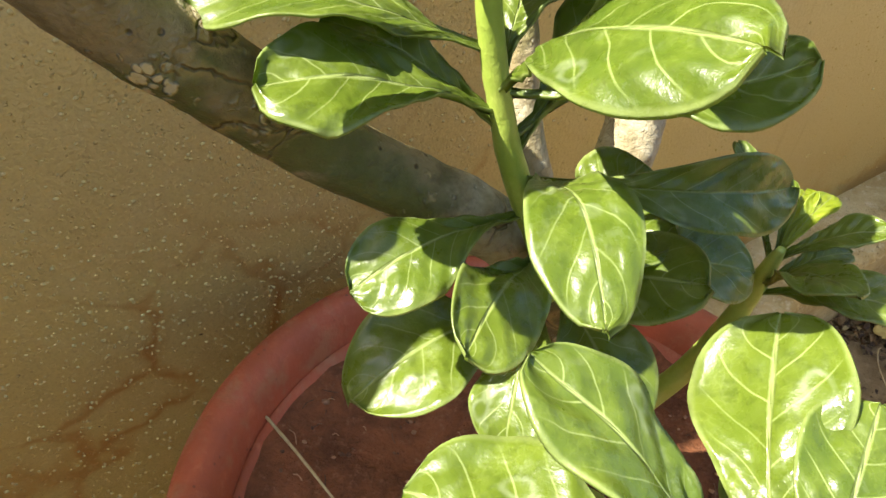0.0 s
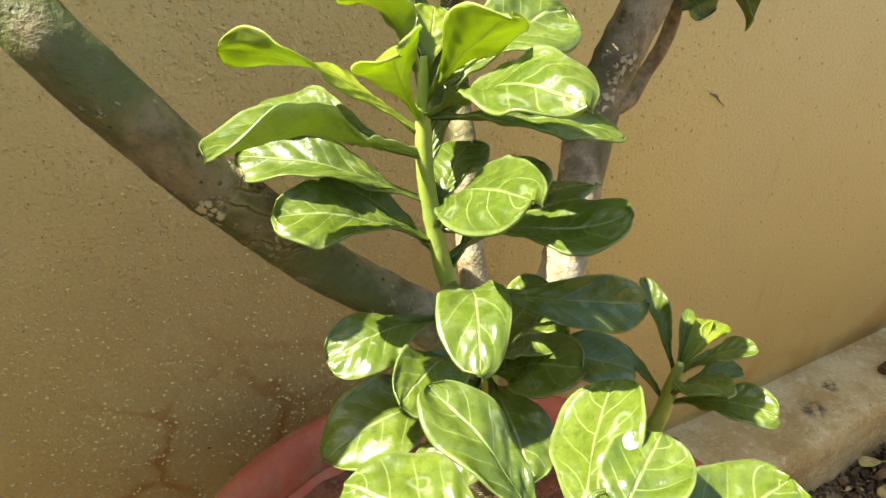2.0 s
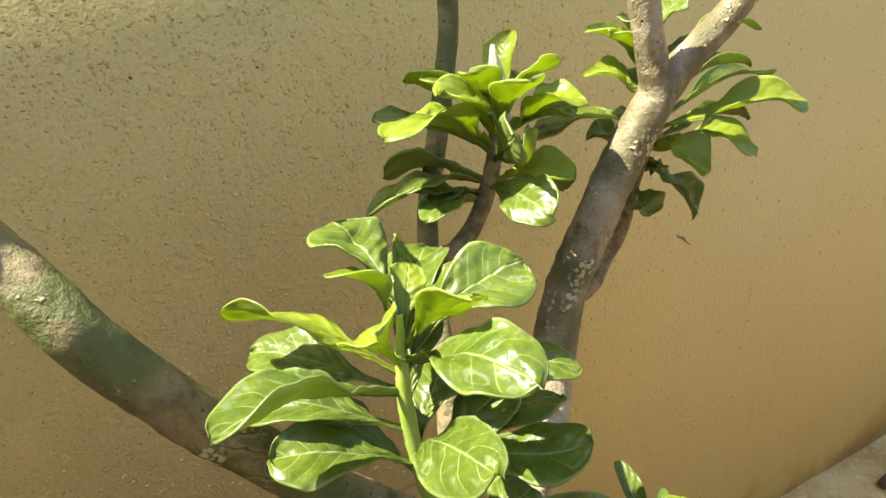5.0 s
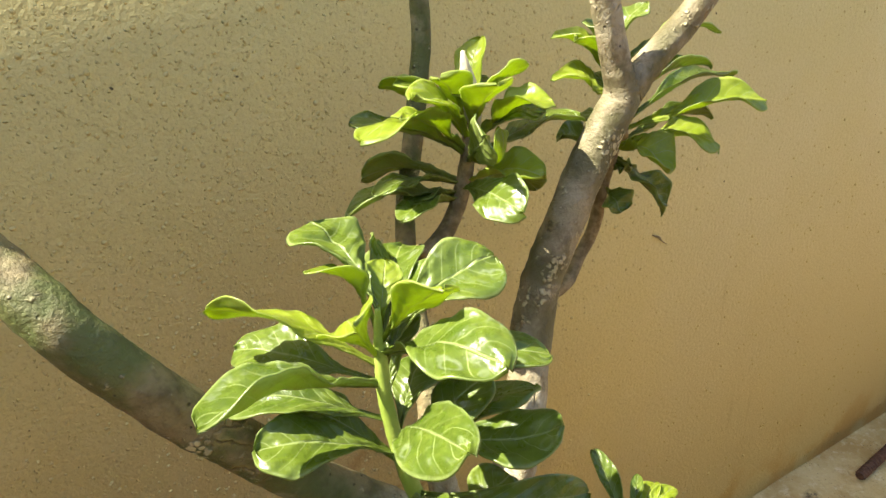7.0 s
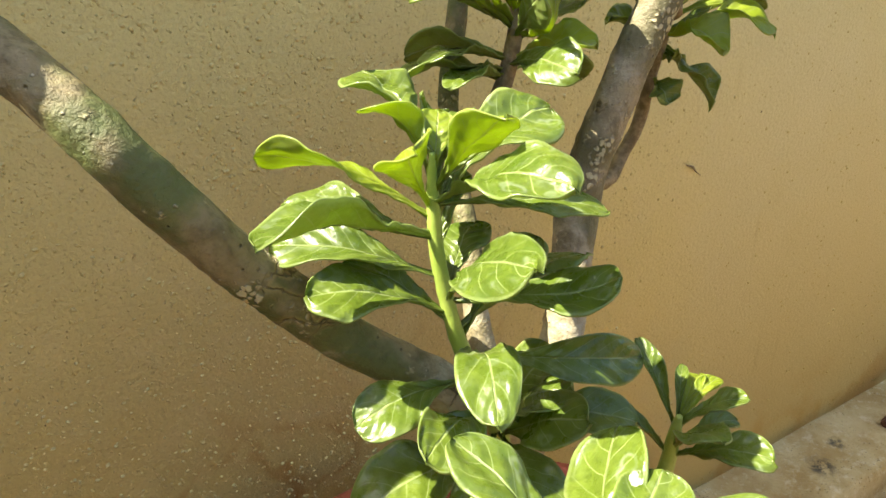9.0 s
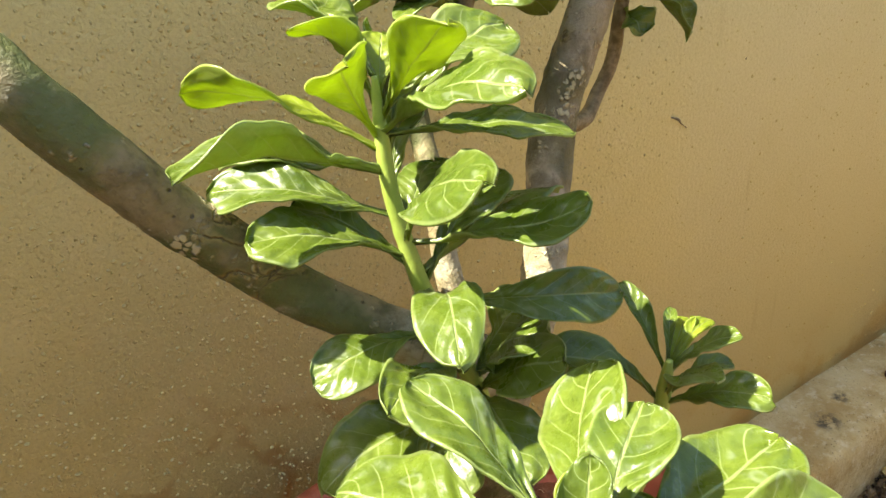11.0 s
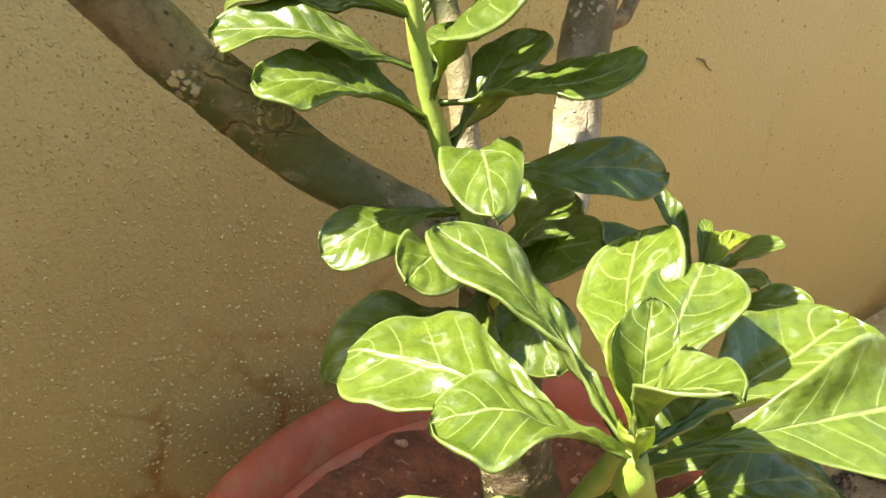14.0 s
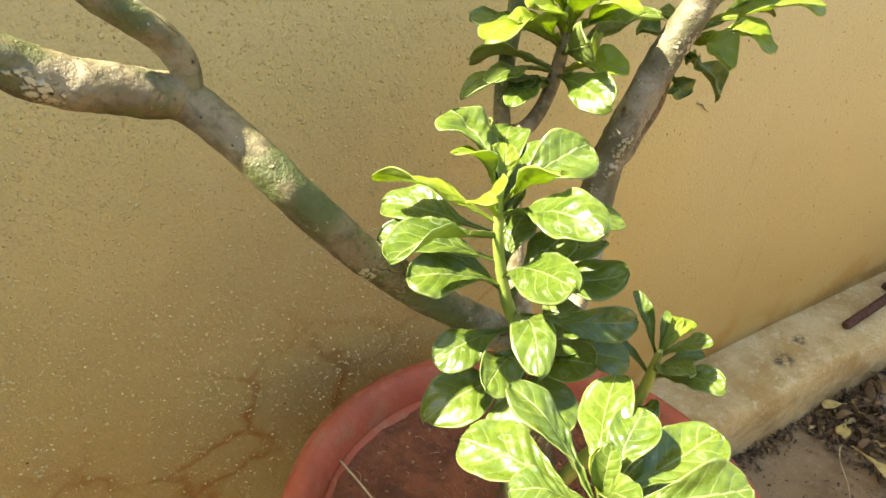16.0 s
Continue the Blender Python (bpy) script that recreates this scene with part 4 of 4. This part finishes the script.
def soil_debris():
    """Root hairs, straw ends, crumbs and clods on the soil."""
    rnd = random.Random(31)
    lean = POT_LEAN.to_matrix().to_4x4()
    bm = bmesh.new()
    for k in range(150):
        r, a = 0.185 * math.sqrt(rnd.random()), rnd.uniform(0, 6.28)
        x, y = r * math.cos(a), r * math.sin(a)
        z = -0.050 + 0.012 * (r / 0.197) ** 4 + 0.012 * noise.noise(Vector((x * 16, y * 16, 2))) + 0.006 * noise.noise(Vector((x * 60, y * 60, 5)))
        ln, t, bow = rnd.uniform(0.004, 0.015), rnd.uniform(0, 6.28), rnd.uniform(-0.7, 0.7)
        pts = [(x + ln * f * math.cos(t + bow * f), y + ln * f * math.sin(t + bow * f), z + 0.002 * math.sin(3.1 * f), rnd.uniform(0.0002, 0.0005)) for f in (0, 0.5, 1)]
        tube(bm, pts, 5, 3)
    for k in range(260):
        r, a = 0.190 * math.sqrt(rnd.random()), rnd.uniform(0, 6.28)
        x, y = r * math.cos(a), r * math.sin(a)
        z = -0.051 + 0.012 * (r / 0.197) ** 4 + 0.012 * noise.noise(Vector((x * 16, y * 16, 2))) + 0.006 * noise.noise(Vector((x * 60, y * 60, 5)))
        e = rnd.uniform(0.0008, 0.0030) if k > 25 else rnd.uniform(0.003, 0.006)
        bmesh.ops.create_icosphere(bm, subdivisions=1, radius=e, matrix=Matrix.Translation((x, y, z)) @ pose(0, 0, 0, rnd.uniform(0, 180), rnd.uniform(0, 180), 0) @ Matrix.Diagonal((1, rnd.uniform(0.5, 1), rnd.uniform(0.4, 0.8), 1)))
    bmesh.ops.transform(bm, verts=bm.verts, matrix=lean)
    ob = part("soil_debris", bm, M_DEBRIS)
    ob.location = POT.location
    return tagged(ob, "pale root hairs and brown crumbs on the potting soil", "debris", kind="stuff")


soil_debris()


def rebar():
    """A ribbed steel bar with a plate welded on, lying on the plinth."""
    top = thing("rebar_anchor", "rusty ribbed steel bar welded to a plate, on the plinth", "steel bar", at=(1.211, 0.722, 0.1615))
    a, b = Vector((0, 0, 0)), Vector((0.205, 0.018, 0.002))
    bm = bmesh.new()
    tube(bm, [(*a, 0.0075), (*(a * 0.5 + b * 0.5), 0.0075), (*b, 0.0075)], 12, 4, 0.02)
    part("bar", bm, M_RUST, top, sharp=50)
    way = (b - a).normalized()
    for k in range(26):
        bm = bmesh.new()
        bmesh.ops.create_cone(bm, cap_ends=True, segments=12, radius1=0.0096, radius2=0.0096, depth=0.0024)
        bmesh.ops.transform(bm, verts=bm.verts, matrix=Matrix.Translation(a + way * (0.006 + 0.0078 * k)) @ way.to_track_quat("Z", "Y").to_matrix().to_4x4() @ pose(0, 0, 0, 14, 0, 0))
        part("rib", bm, M_RUST, top)
    bm = bmesh.new()
    box(bm, (0.180, -0.040, -0.010), (0.300, 0.048, 0.004), 0.002)
    part("plate", bm, M_RUST, top, "flat rusty steel plate", 40)


rebar()


def rubble(at, size, seed):
    bm = bmesh.new()
    bmesh.ops.create_icosphere(bm, subdivisions=5, radius=1.0)
    for v in bm.verts:
        p = v.co.copy()
        k = 1 + 0.28 * noise.noise(p * 1.1 + Vector((seed, 0, 0))) + 0.14 * noise.noise(p * 3.5 + Vector((seed, 3, 0))) + 0.06 * noise.noise(p * 11) + 0.03 * noise.noise(p * 24)
        v.co = Vector((p.x * size[0], p.y * size[1], max(p.z, -0.35) * size[2])) * k
    ob = part("rubble_stone", bm, M_STONE)
    ob.location = at
    return tagged(ob, "rough grey lump of concrete rubble among dead leaves", "stone", "rubble by the plinth")


rubble((1.335, 0.575, 0.016), (0.105, 0.068, 0.052), 3.0)
rubble((1.66, 0.49, 0.02), (0.11, 0.10, 0.06), 8.0)


def dead_leaf(bm, at, length, width, turn, tilt, roll, curl, seed):
    b = blade(length, width, curl * 0.5, 0.5 * curl + 0.2, -curl, 0.10, seed, 7, 2, 0.0006, 0.15)
    me = bpy.data.meshes.new("dead_leaf")
    bmesh.ops.transform(b, verts=b.verts, matrix=Matrix.Translation(at) @ pose(0, 0, 0, tilt, roll, turn))
    b.to_mesh(me)
    b.free()
    bm.from_mesh(me)
    bpy.data.meshes.remove(me)


def litter():
    """The drift of dead leaves and crumbs along the plinth's foot."""
    rnd = random.Random(11)
    bm = bmesh.new()
    for k in range(2300):
        x = 1.03 + 1.1 * rnd.random() ** 1.2
        y = 0.652 - (abs(rnd.gauss(0, 0.10)) if rnd.random() < 0.6 else rnd.uniform(0, 0.42))
        if x < 1.06 + 0.25 * (0.64 - y) * rnd.random():
            continue
        near = min(1.0, max(0.35, (x - 1.00) * 5))
        ln = rnd.uniform(0.014, 0.058) * near
        at = (x, y, 0.008 + rnd.random() ** 2 * 0.030 * near)
        dead_leaf(bm, at, ln, ln * rnd.uniform(0.24, 0.48), rnd.uniform(0, 360), rnd.gauss(0, 20), rnd.gauss(0, 32), rnd.uniform(-0.5, 0.65), k)
    for k in range(260):
        x = rnd.uniform(0.88, 1.3)
        ln = rnd.uniform(0.006, 0.020)
        dead_leaf(bm, (x, 0.658 - abs(rnd.gauss(0, 0.012)), 0.010), ln, ln * 0.5, rnd.uniform(0, 360), rnd.gauss(0, 20), rnd.gauss(0, 24), rnd.uniform(-0.2, 0.4), k)
    for k in range(900):
        x, y = rnd.uniform(0.5, 1.9), rnd.uniform(0.25, 0.65)
        ln = rnd.uniform(0.003, 0.010)
        dead_leaf(bm, (x, y, 0.010 + 0.006 * noise.noise(Vector((x * 3, y * 3, 0)))), ln, ln * 0.6, rnd.uniform(0, 360), rnd.gauss(0, 20), rnd.gauss(0, 20), rnd.uniform(0, 0.4), k)
    return tagged(part("leaf_litter", bm, M_LITTER), "drift of brown dead leaves and crumbs by the plinth", "leaf litter", kind="stuff")


litter()


def fallen_leaf(at, length, width, turn, curl, seed):
    ob = part("fallen_leaf", blade(length, width, 0.06, 0.2, curl, 0.06, seed, 12, 3, 0.0006, 0.1), (M_FALLEN, M_FALLEN))
    ob.matrix_basis = Matrix.Translation(at) @ pose(0, 0, 0, 3, 4, turn)
    return tagged(ob, "yellowed fallen leaf lying on the earth", "leaf", "fallen leaves by the plinth")


fallen_leaf((1.098, 0.566, 0.022), 0.105, 0.026, 178, -0.1, 1)
fallen_leaf((1.19, 0.562, 0.034), 0.058, 0.030, 186, 0.1, 2)
fallen_leaf((1.14, 0.612, 0.026), 0.050, 0.026, 120, 0.1, 3)
fallen_leaf((1.17, 0.635, 0.032), 0.055, 0.026, 70, 0.15, 4)
bm = bmesh.new()
tube(bm, [(1.085, 0.576, 0.020, 0.0012), (1.074, 0.573, 0.020, 0.0012), (1.056, 0.557, 0.016, 0.0012), (1.041, 0.536, 0.014, 0.0011), (1.027, 0.517, 0.014, 0.001), (1.006, 0.497, 0.014, 0.0008)], 6, 5)
tagged(part("dry_stalk", bm, M_STRAW), "thin curved dry stalk on the earth", "stalk")

# the dead twig stuck on the wall
bm = bmesh.new()
tube(bm, [(0.714, 0.798, 0.749, 0.0006), (0.724, 0.796, 0.744, 0.0015), (0.731, 0.798, 0.737, 0.0008), (0.742, 0.799, 0.729, 0.0005)], 7, 4, 0.2)
tagged(part("wall_chip", bm, M_TWIG), "small dark splinter stuck to the painted wall", "splinter")
